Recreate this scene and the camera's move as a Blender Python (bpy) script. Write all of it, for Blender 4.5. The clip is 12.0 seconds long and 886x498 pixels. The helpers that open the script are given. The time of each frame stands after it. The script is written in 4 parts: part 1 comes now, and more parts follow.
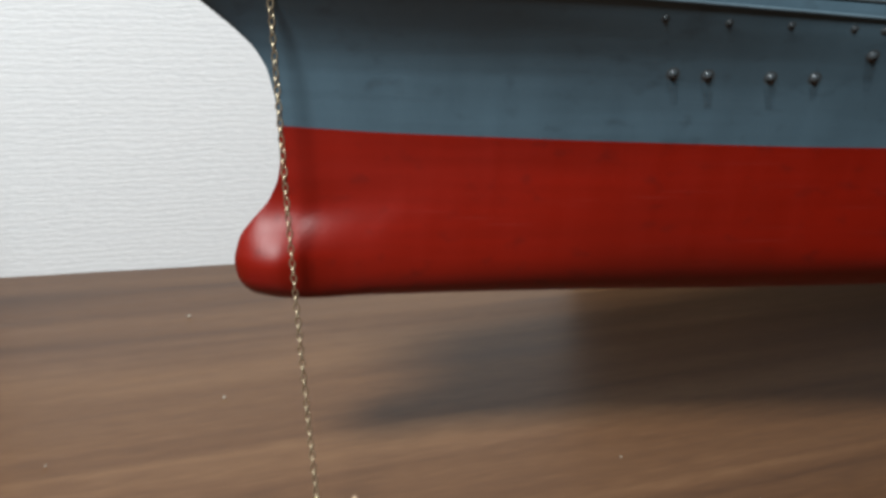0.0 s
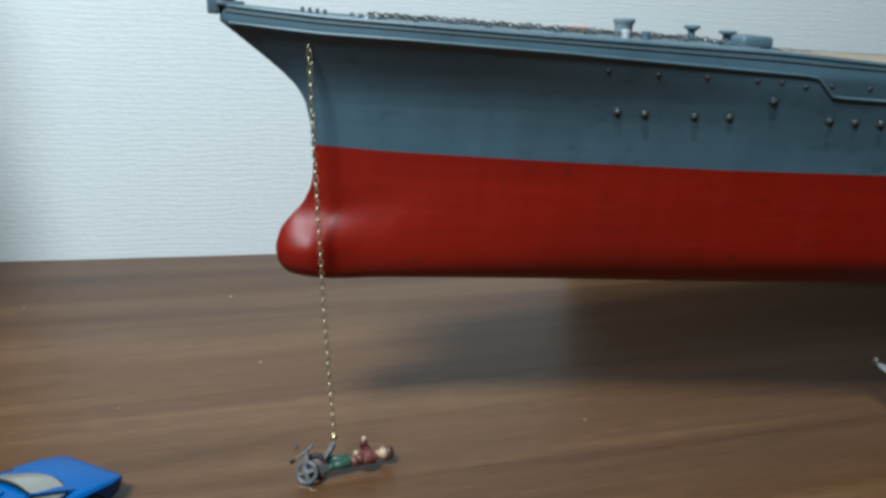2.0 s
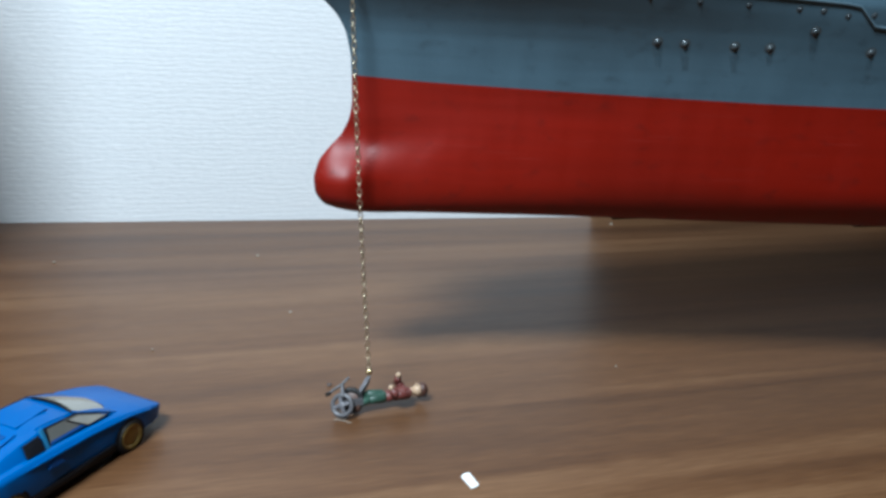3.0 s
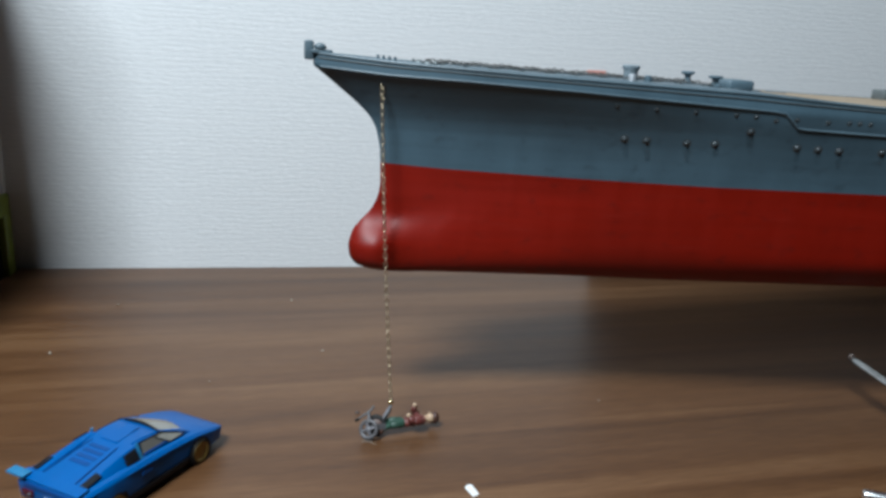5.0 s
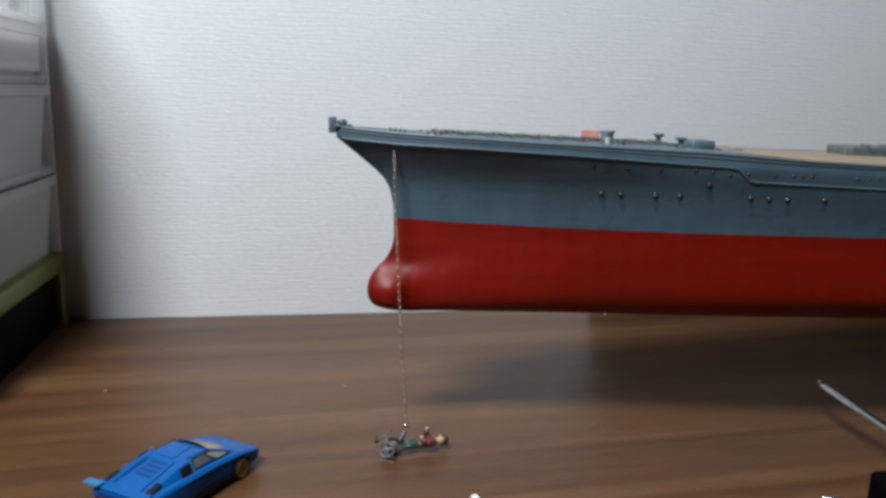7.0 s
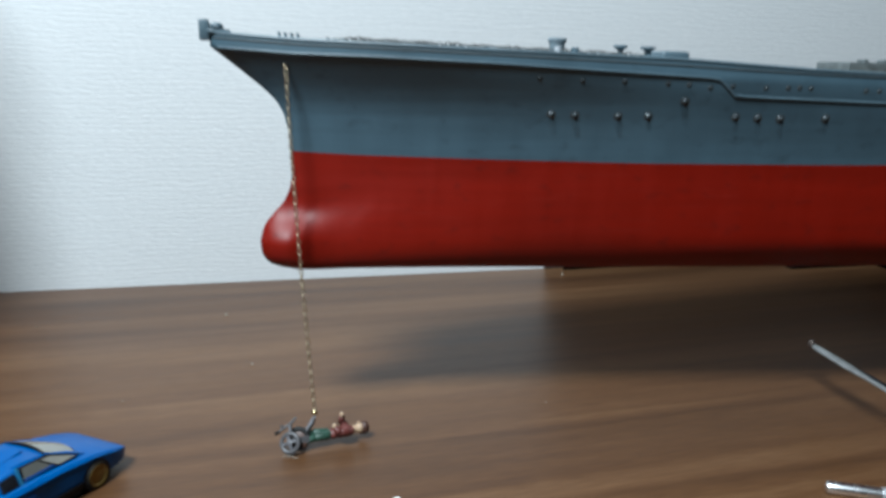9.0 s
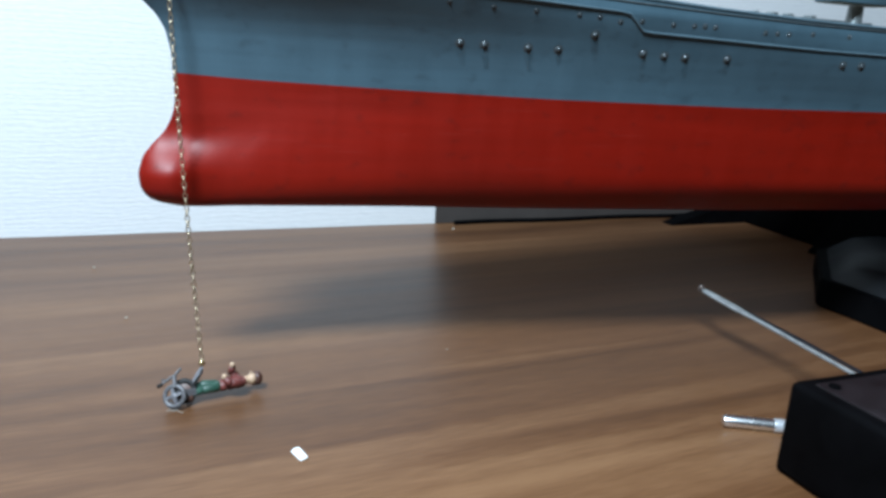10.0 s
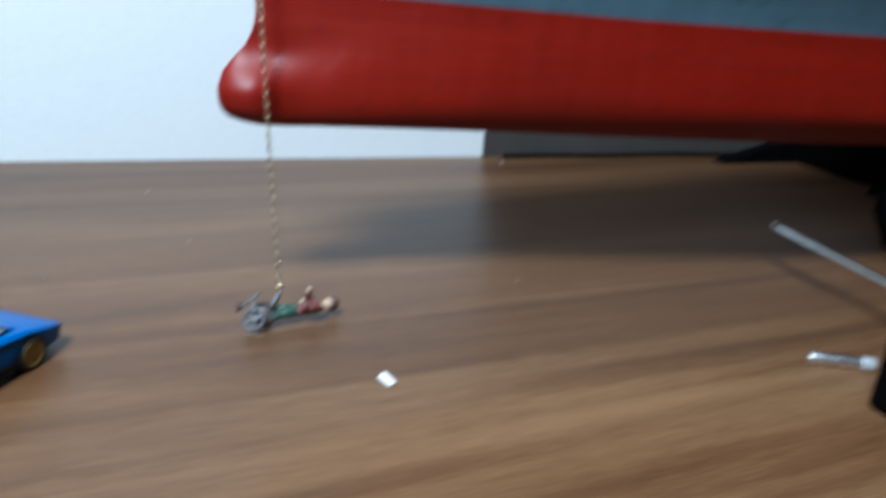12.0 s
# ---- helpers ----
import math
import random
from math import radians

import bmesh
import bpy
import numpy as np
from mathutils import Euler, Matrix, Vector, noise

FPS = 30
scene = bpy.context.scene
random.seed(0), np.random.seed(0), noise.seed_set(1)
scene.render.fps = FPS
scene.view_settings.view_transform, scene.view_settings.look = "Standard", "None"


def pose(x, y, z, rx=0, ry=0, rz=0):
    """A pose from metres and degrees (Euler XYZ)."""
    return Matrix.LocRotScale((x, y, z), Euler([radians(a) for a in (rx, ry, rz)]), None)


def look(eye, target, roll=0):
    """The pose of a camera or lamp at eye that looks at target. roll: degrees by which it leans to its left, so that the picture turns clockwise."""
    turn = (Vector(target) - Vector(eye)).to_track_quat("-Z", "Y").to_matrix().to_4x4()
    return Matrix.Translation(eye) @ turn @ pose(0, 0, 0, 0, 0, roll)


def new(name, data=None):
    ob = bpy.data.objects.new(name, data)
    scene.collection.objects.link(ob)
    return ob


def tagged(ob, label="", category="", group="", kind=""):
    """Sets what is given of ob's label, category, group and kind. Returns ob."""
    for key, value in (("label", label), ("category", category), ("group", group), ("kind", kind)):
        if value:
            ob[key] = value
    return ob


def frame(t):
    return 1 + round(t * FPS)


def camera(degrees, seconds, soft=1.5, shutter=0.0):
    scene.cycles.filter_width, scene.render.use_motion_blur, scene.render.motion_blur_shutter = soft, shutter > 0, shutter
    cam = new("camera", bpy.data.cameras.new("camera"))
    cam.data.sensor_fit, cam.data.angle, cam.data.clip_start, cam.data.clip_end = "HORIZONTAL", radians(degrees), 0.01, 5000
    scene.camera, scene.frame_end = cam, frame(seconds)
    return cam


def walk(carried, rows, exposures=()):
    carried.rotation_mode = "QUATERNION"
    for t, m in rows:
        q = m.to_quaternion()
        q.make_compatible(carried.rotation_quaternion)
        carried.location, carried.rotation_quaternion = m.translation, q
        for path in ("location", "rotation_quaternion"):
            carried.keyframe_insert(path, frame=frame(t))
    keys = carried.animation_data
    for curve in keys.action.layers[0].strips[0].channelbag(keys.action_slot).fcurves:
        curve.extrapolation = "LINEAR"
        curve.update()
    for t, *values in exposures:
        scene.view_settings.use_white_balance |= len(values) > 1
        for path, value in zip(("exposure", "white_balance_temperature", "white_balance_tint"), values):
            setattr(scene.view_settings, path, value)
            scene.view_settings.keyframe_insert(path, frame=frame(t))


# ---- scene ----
cam = camera(60.2, 12.0, soft=3.2, shutter=0.5)
PATH = [
    # seconds, eye, target, roll
    (0, (0.0261, -0.0016, 0.1418), (0.1536, 0.4555, -0.0159), 1.78),
    (0.2, (0.0272, -0.0098, 0.1395), (0.1504, 0.4477, -0.0201), 1.98),
    (0.3, (0.0258, -0.0105, 0.1393), (0.1521, 0.4461, -0.0207), 2.14),
    (0.5, (0.0217, -0.0213, 0.1454), (0.1499, 0.4358, -0.0113), 2.58),
    (1, (0.0215, -0.0486, 0.1558), (0.1403, 0.4097, -0.0050), 2.71),
    (1.5, (0.0217, -0.0559, 0.1594), (0.1363, 0.4039, 0.0000), 2.87),
    (2, (0.0220, -0.0551, 0.1575), (0.1332, 0.4061, -0.0005), 2.74),
    (2.5, (0.0169, -0.0596, 0.1400), (0.1237, 0.4029, -0.0170), 2.77),
    (2.7, (0.0138, -0.0604, 0.1341), (0.1210, 0.4026, -0.0215), 2.92),
    (4.3, (0.0098, -0.0697, 0.1474), (0.1048, 0.3960, -0.0078), 2.89),
    (4.5, (0.0049, -0.0775, 0.1502), (0.1033, 0.3908, 0.0052), 3.28),
    (5, (0.0017, -0.1133, 0.1604), (0.0988, 0.3584, 0.0260), 3.10),
    (5.5, (-0.0038, -0.1459, 0.1654), (0.0922, 0.3295, 0.0440), 2.94),
    (6, (-0.0025, -0.1615, 0.1709), (0.0917, 0.3178, 0.0640), 2.54),
    (6.5, (-0.0017, -0.1613, 0.1673), (0.0860, 0.3197, 0.0627), 2.01),
    (7, (-0.0023, -0.1625, 0.1689), (0.0835, 0.3195, 0.0676), 1.67),
    (7.2, (-0.0001, -0.1613, 0.1709), (0.0849, 0.3207, 0.0684), 1.29),
    (8.8, (0.0191, -0.1100, 0.1498), (0.1235, 0.3658, 0.0374), 0.92),
    (9, (0.0282, -0.0988, 0.1428), (0.1377, 0.3746, 0.0245), 0.99),
    (9.2, (0.0284, -0.0882, 0.1361), (0.1478, 0.3807, 0.0103), 1.04),
    (9.5, (0.0258, -0.0895, 0.1299), (0.1562, 0.3754, 0.0001), 1.34),
    (9.7, (0.0281, -0.0823, 0.1274), (0.1766, 0.3759, -0.0069), 1.99),
    (10, (0.0224, -0.0844, 0.1268), (0.2087, 0.3601, -0.0062), 3.60),
    (10.5, (0.0100, -0.0882, 0.1284), (0.2076, 0.3519, -0.0031), 4.11),
    (11, (-0.0005, -0.0825, 0.1207), (0.2013, 0.3555, -0.0114), 4.86),
    (11.5, (-0.0011, -0.0819, 0.1178), (0.2017, 0.3554, -0.0151), 5.35),
    (11.7, (-0.0009, -0.0820, 0.1186), (0.2032, 0.3545, -0.0149), 5.23),
    (11.8, (-0.0000, -0.0813, 0.1184), (0.2035, 0.3551, -0.0164), 5.25),
    (12, (0.0015, -0.0701, 0.1180), (0.1798, 0.3650, -0.0519), 4.65),
]
EXPOSURES = [
    # seconds, stops, kelvin, tint
    (0.0, 0.19, 6850, 10), (0.5, 0.28, 6000, 1), (1.0, 0.17, 5950, -2), (2.0, 0.06, 6000, -1), (2.6, 0.34, 5900, 4), (4.4, 0.06, 5750, 1),
    (5.5, -0.11, 6500, 10), (7.2, -0.19, 6500, 10), (9.0, 0.12, 6050, 3), (10.0, 0.58, 5650, 3), (10.5, 0.48, 5600, 5), (11.6, 0.44, 5600, 5), (12.0, 0.42, 5450, 1),
]
walk(cam, [(t, look(eye, target, roll)) for t, eye, target, roll in PATH], EXPOSURES)


# ---- world and lights ----
world = bpy.data.worlds.new("room_dark")
scene.world = world
world.use_nodes = True
world.node_tree.nodes["Background"].inputs["Color"].default_value = (0.75, 0.85, 1.0, 1)
world.node_tree.nodes["Background"].inputs["Strength"].default_value = 0.0


def area_lamp(name, eye, target, size, watts, color, shape="DISK"):
    data = bpy.data.lights.new(name, "AREA")
    data.shape, data.size, data.energy, data.color = shape, size, watts, color
    ob = new(name, data)
    ob.matrix_world = look(eye, target)
    return ob


CEIL = 1.62
AIM = (0.10, 0.20, 0.08)
PENDANT = (-0.320, -0.285, 0.87)
tube_light = area_lamp("linear_lamp_light", PENDANT, AIM, 0.27, 22.5, (0.885, 0.95, 1.0), "RECTANGLE")
tube_light.data.size_y = 0.18
back = (Vector(PENDANT) - Vector(AIM)).normalized()
along = (Vector((1, 0, 0)) - back * back.x).normalized()
tube_light.matrix_world = Matrix.Translation(PENDANT) @ Matrix((along, back.cross(along), back)).transposed().to_4x4()


# ---- materials ----
def node_mat(name):
    m = bpy.data.materials.new(name)
    m.use_nodes = True
    nt = m.node_tree
    return m, nt, nt.nodes["Principled BSDF"]


def surface(name, color, rough=0.5, metal=0.0, vary=0.15, scale=40.0, bump=0.0, bscale=200.0, stretch=(1, 1, 1), coat=0.0, dark=None, spec=0.5):
    """Colour with broad and fine variation, roughness variation and fine relief."""
    m, nt, b = node_mat(name)
    L = nt.links.new
    tc = nt.nodes.new("ShaderNodeTexCoord")
    mp = nt.nodes.new("ShaderNodeMapping")
    mp.inputs["Scale"].default_value = stretch
    L(tc.outputs["Object"], mp.inputs["Vector"])
    n1, n2 = nt.nodes.new("ShaderNodeTexNoise"), nt.nodes.new("ShaderNodeTexNoise")
    n1.inputs["Scale"].default_value, n1.inputs["Detail"].default_value = scale, 4
    n2.inputs["Scale"].default_value, n2.inputs["Detail"].default_value = scale * 9, 3
    for n in (n1, n2):
        L(mp.outputs["Vector"], n.inputs["Vector"])
    mix = nt.nodes.new("ShaderNodeMath")
    mix.operation = "MULTIPLY_ADD"
    L(n2.outputs["Fac"], mix.inputs[0])
    mix.inputs[1].default_value = 0.4
    L(n1.outputs["Fac"], mix.inputs[2])
    ramp = nt.nodes.new("ShaderNodeValToRGB")
    lo = dark or tuple(c * (1 - vary) for c in color)
    hi = tuple(min(1, c * (1 + vary)) for c in color)
    ramp.color_ramp.elements[0].position, ramp.color_ramp.elements[1].position = 0.45, 0.95
    ramp.color_ramp.elements[0].color, ramp.color_ramp.elements[1].color = (*lo, 1), (*hi, 1)
    L(mix.outputs[0], ramp.inputs["Fac"])
    L(ramp.outputs["Color"], b.inputs["Base Color"])
    rr = nt.nodes.new("ShaderNodeMapRange")
    rr.inputs["To Min"].default_value, rr.inputs["To Max"].default_value = max(0.02, rough - 0.08), min(1, rough + 0.08)
    L(n1.outputs["Fac"], rr.inputs["Value"])
    L(rr.outputs["Result"], b.inputs["Roughness"])
    b.inputs["Metallic"].default_value = metal
    b.inputs["Coat Weight"].default_value = coat
    b.inputs["Specular IOR Level"].default_value = spec
    if bump:
        n3 = nt.nodes.new("ShaderNodeTexNoise")
        n3.inputs["Scale"].default_value, n3.inputs["Detail"].default_value = bscale, 3
        L(mp.outputs["Vector"], n3.inputs["Vector"])
        bp = nt.nodes.new("ShaderNodeBump")
        bp.inputs["Strength"].default_value, bp.inputs["Distance"].default_value = bump, 0.0004
        L(n3.outputs["Fac"], bp.inputs["Height"])
        L(bp.outputs["Normal"], b.inputs["Normal"])
    return m


def wood_table_mat():
    m, nt, b = node_mat("walnut_laminate")
    L = nt.links.new
    tc = nt.nodes.new("ShaderNodeTexCoord")

    turn = nt.nodes.new("ShaderNodeMapping")
    turn.inputs["Rotation"].default_value = (0, 0, radians(-3.6))
    L(tc.outputs["Object"], turn.inputs["Vector"])

    def noise_at(sx, sy, scale, detail, dist=0.0):
        mp = nt.nodes.new("ShaderNodeMapping")
        mp.inputs["Scale"].default_value = (sx, sy, 1)
        L(turn.outputs["Vector"], mp.inputs["Vector"])
        n = nt.nodes.new("ShaderNodeTexNoise")
        n.inputs["Scale"].default_value, n.inputs["Detail"].default_value = scale, detail
        n.inputs["Distortion"].default_value = dist
        L(mp.outputs["Vector"], n.inputs["Vector"])
        return n.outputs["Fac"]

    broad = noise_at(1.0, 8, 1.6, 3, 1.4)
    band = noise_at(0.8, 26, 1.6, 2, 1.0)
    grain = noise_at(1.7, 34, 3.0, 5, 1.1)
    mid = noise_at(3.2, 130, 3.0, 4, 0.5)
    fine = noise_at(30, 520, 3.0, 4)

    def add(a, k, c):
        n = nt.nodes.new("ShaderNodeMath")
        n.operation = "MULTIPLY_ADD"
        L(a, n.inputs[0])
        n.inputs[1].default_value = k
        if isinstance(c, float):
            n.inputs[2].default_value = c
        else:
            L(c, n.inputs[2])
        return n.outputs[0]

    # thin dark figure lines
    stretch = nt.nodes.new("ShaderNodeMapping")
    stretch.inputs["Scale"].default_value = (0.10, 1.0, 1.0)
    L(turn.outputs["Vector"], stretch.inputs["Vector"])
    wave = nt.nodes.new("ShaderNodeTexWave")
    wave.bands_direction = "Y"
    wave.inputs["Scale"].default_value = 7.0
    wave.inputs["Distortion"].default_value = 7.0
    wave.inputs["Detail"].default_value = 3.0
    wave.inputs["Detail Scale"].default_value = 2.2
    L(stretch.outputs["Vector"], wave.inputs["Vector"])
    thin = nt.nodes.new("ShaderNodeMath")
    thin.operation = "POWER"
    L(wave.outputs["Fac"], thin.inputs[0])
    thin.inputs[1].default_value = 26.0
    lines = add(thin.outputs[0], -0.075, 0.01)
    v = add(broad, 0.60, add(band, 0.50, add(grain, 0.22, add(mid, 0.12, add(fine, 0.42, add(lines, 0.9, -0.415))))))
    ramp = nt.nodes.new("ShaderNodeValToRGB")
    els = ramp.color_ramp.elements
    els[0].position, els[0].color = 0.26, (0.0352, 0.0140, 0.0056, 1)
    els[1].position, els[1].color = 0.80, (0.1610, 0.0850, 0.0400, 1)
    e = els.new(0.52)
    e.color = (0.0885, 0.0400, 0.0160, 1)
    L(v, ramp.inputs["Fac"])
    L(ramp.outputs["Color"], b.inputs["Base Color"])
    rr = nt.nodes.new("ShaderNodeMapRange")
    rr.inputs["To Min"].default_value, rr.inputs["To Max"].default_value = 0.36, 0.46
    L(grain, rr.inputs["Value"])
    L(rr.outputs["Result"], b.inputs["Roughness"])
    b.inputs["Specular IOR Level"].default_value = 0.36
    bp = nt.nodes.new("ShaderNodeBump")
    bp.inputs["Strength"].default_value, bp.inputs["Distance"].default_value = 0.04, 0.0002
    L(fine, bp.inputs["Height"])
    L(bp.outputs["Normal"], b.inputs["Normal"])
    return m


def wallpaper_mat():
    m, nt, b = node_mat("embossed_white_wallpaper")
    L = nt.links.new
    tc = nt.nodes.new("ShaderNodeTexCoord")
    # long wandering ribs, broken up by a finer grain
    flat = nt.nodes.new("ShaderNodeMapping")
    flat.inputs["Scale"].default_value = (0.22, 1, 1)
    L(tc.outputs["Object"], flat.inputs["Vector"])
    ribs = nt.nodes.new("ShaderNodeTexWave")
    ribs.bands_direction = "Z"
    for socket, value in (("Scale", 105.0), ("Distortion", 9.0), ("Detail", 4.0), ("Detail Scale", 1.3), ("Detail Roughness", 0.65)):
        ribs.inputs[socket].default_value = value
    L(flat.outputs["Vector"], ribs.inputs["Vector"])
    soft = nt.nodes.new("ShaderNodeMath")
    soft.operation = "MULTIPLY"
    L(ribs.outputs["Fac"], soft.inputs[0])
    soft.inputs[1].default_value = 0.26
    heights = [soft.outputs[0]]
    for sx, sz, scale in ((70, 330, 3.0),):
        mp = nt.nodes.new("ShaderNodeMapping")
        mp.inputs["Scale"].default_value = (sx, 1, sz)
        L(tc.outputs["Object"], mp.inputs["Vector"])
        n = nt.nodes.new("ShaderNodeTexNoise")
        n.inputs["Scale"].default_value, n.inputs["Detail"].default_value = scale, 3
        L(mp.outputs["Vector"], n.inputs["Vector"])
        heights.append(n.outputs["Fac"])
    s = nt.nodes.new("ShaderNodeMath")
    s.operation = "ADD"
    L(heights[0], s.inputs[0])
    L(heights[1], s.inputs[1])
    bp = nt.nodes.new("ShaderNodeBump")
    bp.inputs["Strength"].default_value, bp.inputs["Distance"].default_value = 0.45, 0.0005
    L(s.outputs[0], bp.inputs["Height"])
    L(bp.outputs["Normal"], b.inputs["Normal"])
    ramp = nt.nodes.new("ShaderNodeValToRGB")
    ramp.color_ramp.elements[0].color, ramp.color_ramp.elements[1].color = (0.53, 0.54, 0.55, 1), (0.59, 0.595, 0.60, 1)
    ramp.color_ramp.elements[0].position, ramp.color_ramp.elements[1].position = 0.30, 0.95
    L(s.outputs[0], ramp.inputs["Fac"])
    L(ramp.outputs["Color"], b.inputs["Base Color"])
    b.inputs["Roughness"].default_value = 0.75
    return m


def hull_paint(name, color, rough, streak, spec=0.5):
    """Painted plastic hull with faint plate bands, vertical streaks and specks."""
    m, nt, b = node_mat(name)
    L = nt.links.new
    tc = nt.nodes.new("ShaderNodeTexCoord")

    def noise_at(sc, scale, detail):
        mp = nt.nodes.new("ShaderNodeMapping")
        mp.inputs["Scale"].default_value = sc
        L(tc.outputs["Object"], mp.inputs["Vector"])
        n = nt.nodes.new("ShaderNodeTexNoise")
        n.inputs["Scale"].default_value, n.inputs["Detail"].default_value = scale, detail
        L(mp.outputs["Vector"], n.inputs["Vector"])
        return n.outputs["Fac"]

    broad, runs, plates, fine = noise_at((1, 1, 1), 22, 4), noise_at((5, 5, 0.6), 26, 5), noise_at((1.2, 1.2, 22), 14, 2), noise_at((1, 1, 1), 900, 2)

    def add(a, k, c):
        n = nt.nodes.new("ShaderNodeMath")
        n.operation = "MULTIPLY_ADD"
        L(a, n.inputs[0])
        n.inputs[1].default_value = k
        if isinstance(c, float):
            n.inputs[2].default_value = c
        else:
            L(c, n.inputs[2])
        return n.outputs[0]

    v = add(broad, 0.5, add(runs, 0.5 * streak, add(plates, 0.35, add(fine, 0.12, -0.2 - 0.25 * streak + 0.0))))
    ramp = nt.nodes.new("ShaderNodeValToRGB")
    els = ramp.color_ramp.elements
    els[0].position, els[0].color = 0.0, (*[c * 0.70 for c in color], 1)
    els[1].position, els[1].color = 0.55, (*[c * 1.18 for c in color], 1)
    L(v, ramp.inputs["Fac"])
    # fine pale scratches along the hull
    cut = nt.nodes.new("ShaderNodeMapRange")
    cut.inputs["From Min"].default_value, cut.inputs["From Max"].default_value = 0.66, 0.74
    cut.inputs["To Max"].default_value = 0.14
    L(noise_at((7, 7, 420), 4, 2), cut.inputs["Value"])
    worn = nt.nodes.new("ShaderNodeMix")
    worn.data_type = "RGBA"
    L(cut.outputs["Result"], worn.inputs[0])
    L(ramp.outputs["Color"], worn.inputs[6])
    worn.inputs[7].default_value = (*[c * 1.15 + 0.035 for c in color], 1)
    # small dark scuffs and specks of grime
    speck = nt.nodes.new("ShaderNodeMapRange")
    speck.inputs["From Min"].default_value, speck.inputs["From Max"].default_value = 0.58, 0.74
    speck.inputs["To Max"].default_value = 0.55
    L(noise_at((1, 1, 1.5), 150, 5), speck.inputs["Value"])
    grime = nt.nodes.new("ShaderNodeMix")
    grime.data_type = "RGBA"
    L(speck.outputs["Result"], grime.inputs[0])
    L(worn.outputs[2], grime.inputs[6])
    grime.inputs[7].default_value = (*[c * 0.50 + 0.002 for c in color], 1)
    L(grime.outputs[2], b.inputs["Base Color"])
    rr = nt.nodes.new("ShaderNodeMapRange")
    rr.inputs["To Min"].default_value, rr.inputs["To Max"].default_value = rough - 0.06, rough + 0.08
    L(runs, rr.inputs["Value"])
    L(rr.outputs["Result"], b.inputs["Roughness"])
    b.inputs["Specular IOR Level"].default_value = spec
    bp = nt.nodes.new("ShaderNodeBump")
    bp.inputs["Strength"].default_value, bp.inputs["Distance"].default_value = 0.10, 0.0003
    L(fine, bp.inputs["Height"])
    L(bp.outputs["Normal"], b.inputs["Normal"])
    return m


def deck_planks_mat():
    m, nt, b = node_mat("planked_deck_wood")
    L = nt.links.new
    tc = nt.nodes.new("ShaderNodeTexCoord")
    mp = nt.nodes.new("ShaderNodeMapping")
    mp.inputs["Scale"].default_value = (20, 900, 1)
    L(tc.outputs["Object"], mp.inputs["Vector"])
    n = nt.nodes.new("ShaderNodeTexNoise")
    n.inputs["Scale"].default_value, n.inputs["Detail"].default_value = 1.0, 3
    L(mp.outputs["Vector"], n.inputs["Vector"])
    ramp = nt.nodes.new("ShaderNodeValToRGB")
    ramp.color_ramp.elements[0].color, ramp.color_ramp.elements[1].color = (0.20, 0.145, 0.09, 1), (0.30, 0.23, 0.155, 1)
    ramp.color_ramp.elements[0].position, ramp.color_ramp.elements[1].position = 0.3, 0.7
    L(n.outputs["Fac"], ramp.inputs["Fac"])
    L(ramp.outputs["Color"], b.inputs["Base Color"])
    b.inputs["Roughness"].default_value = 0.6
    return m


def milky_plastic(name, color, see_through):
    """Thin cloudy plastic: scatters light to both sides, with a faint gloss."""
    m, nt, b = node_mat(name)
    L = nt.links.new
    tc, n = nt.nodes.new("ShaderNodeTexCoord"), nt.nodes.new("ShaderNodeTexNoise")
    n.inputs["Scale"].default_value = 18
    L(tc.outputs["Object"], n.inputs["Vector"])
    ramp = nt.nodes.new("ShaderNodeValToRGB")
    ramp.color_ramp.elements[0].color = (*[c * 0.93 for c in color], 1)
    ramp.color_ramp.elements[1].color = (*color, 1)
    L(n.outputs["Fac"], ramp.inputs["Fac"])
    df, tr, gl = nt.nodes.new("ShaderNodeBsdfDiffuse"), nt.nodes.new("ShaderNodeBsdfTranslucent"), nt.nodes.new("ShaderNodeBsdfGlossy")
    gl.inputs["Roughness"].default_value = 0.3
    L(ramp.outputs["Color"], df.inputs["Color"])
    L(ramp.outputs["Color"], tr.inputs["Color"])
    m1, m2 = nt.nodes.new("ShaderNodeMixShader"), nt.nodes.new("ShaderNodeMixShader")
    m1.inputs[0].default_value, m2.inputs[0].default_value = 0.72, 0.06
    L(df.outputs[0], m1.inputs[1])
    L(tr.outputs[0], m1.inputs[2])
    clear, m3 = nt.nodes.new("ShaderNodeBsdfTransparent"), nt.nodes.new("ShaderNodeMixShader")
    m3.inputs[0].default_value = see_through
    L(m1.outputs[0], m3.inputs[1])
    L(clear.outputs[0], m3.inputs[2])
    L(m3.outputs[0], m2.inputs[1])
    L(gl.outputs[0], m2.inputs[2])
    L(m2.outputs[0], nt.nodes["Material Output"].inputs["Surface"])
    return m


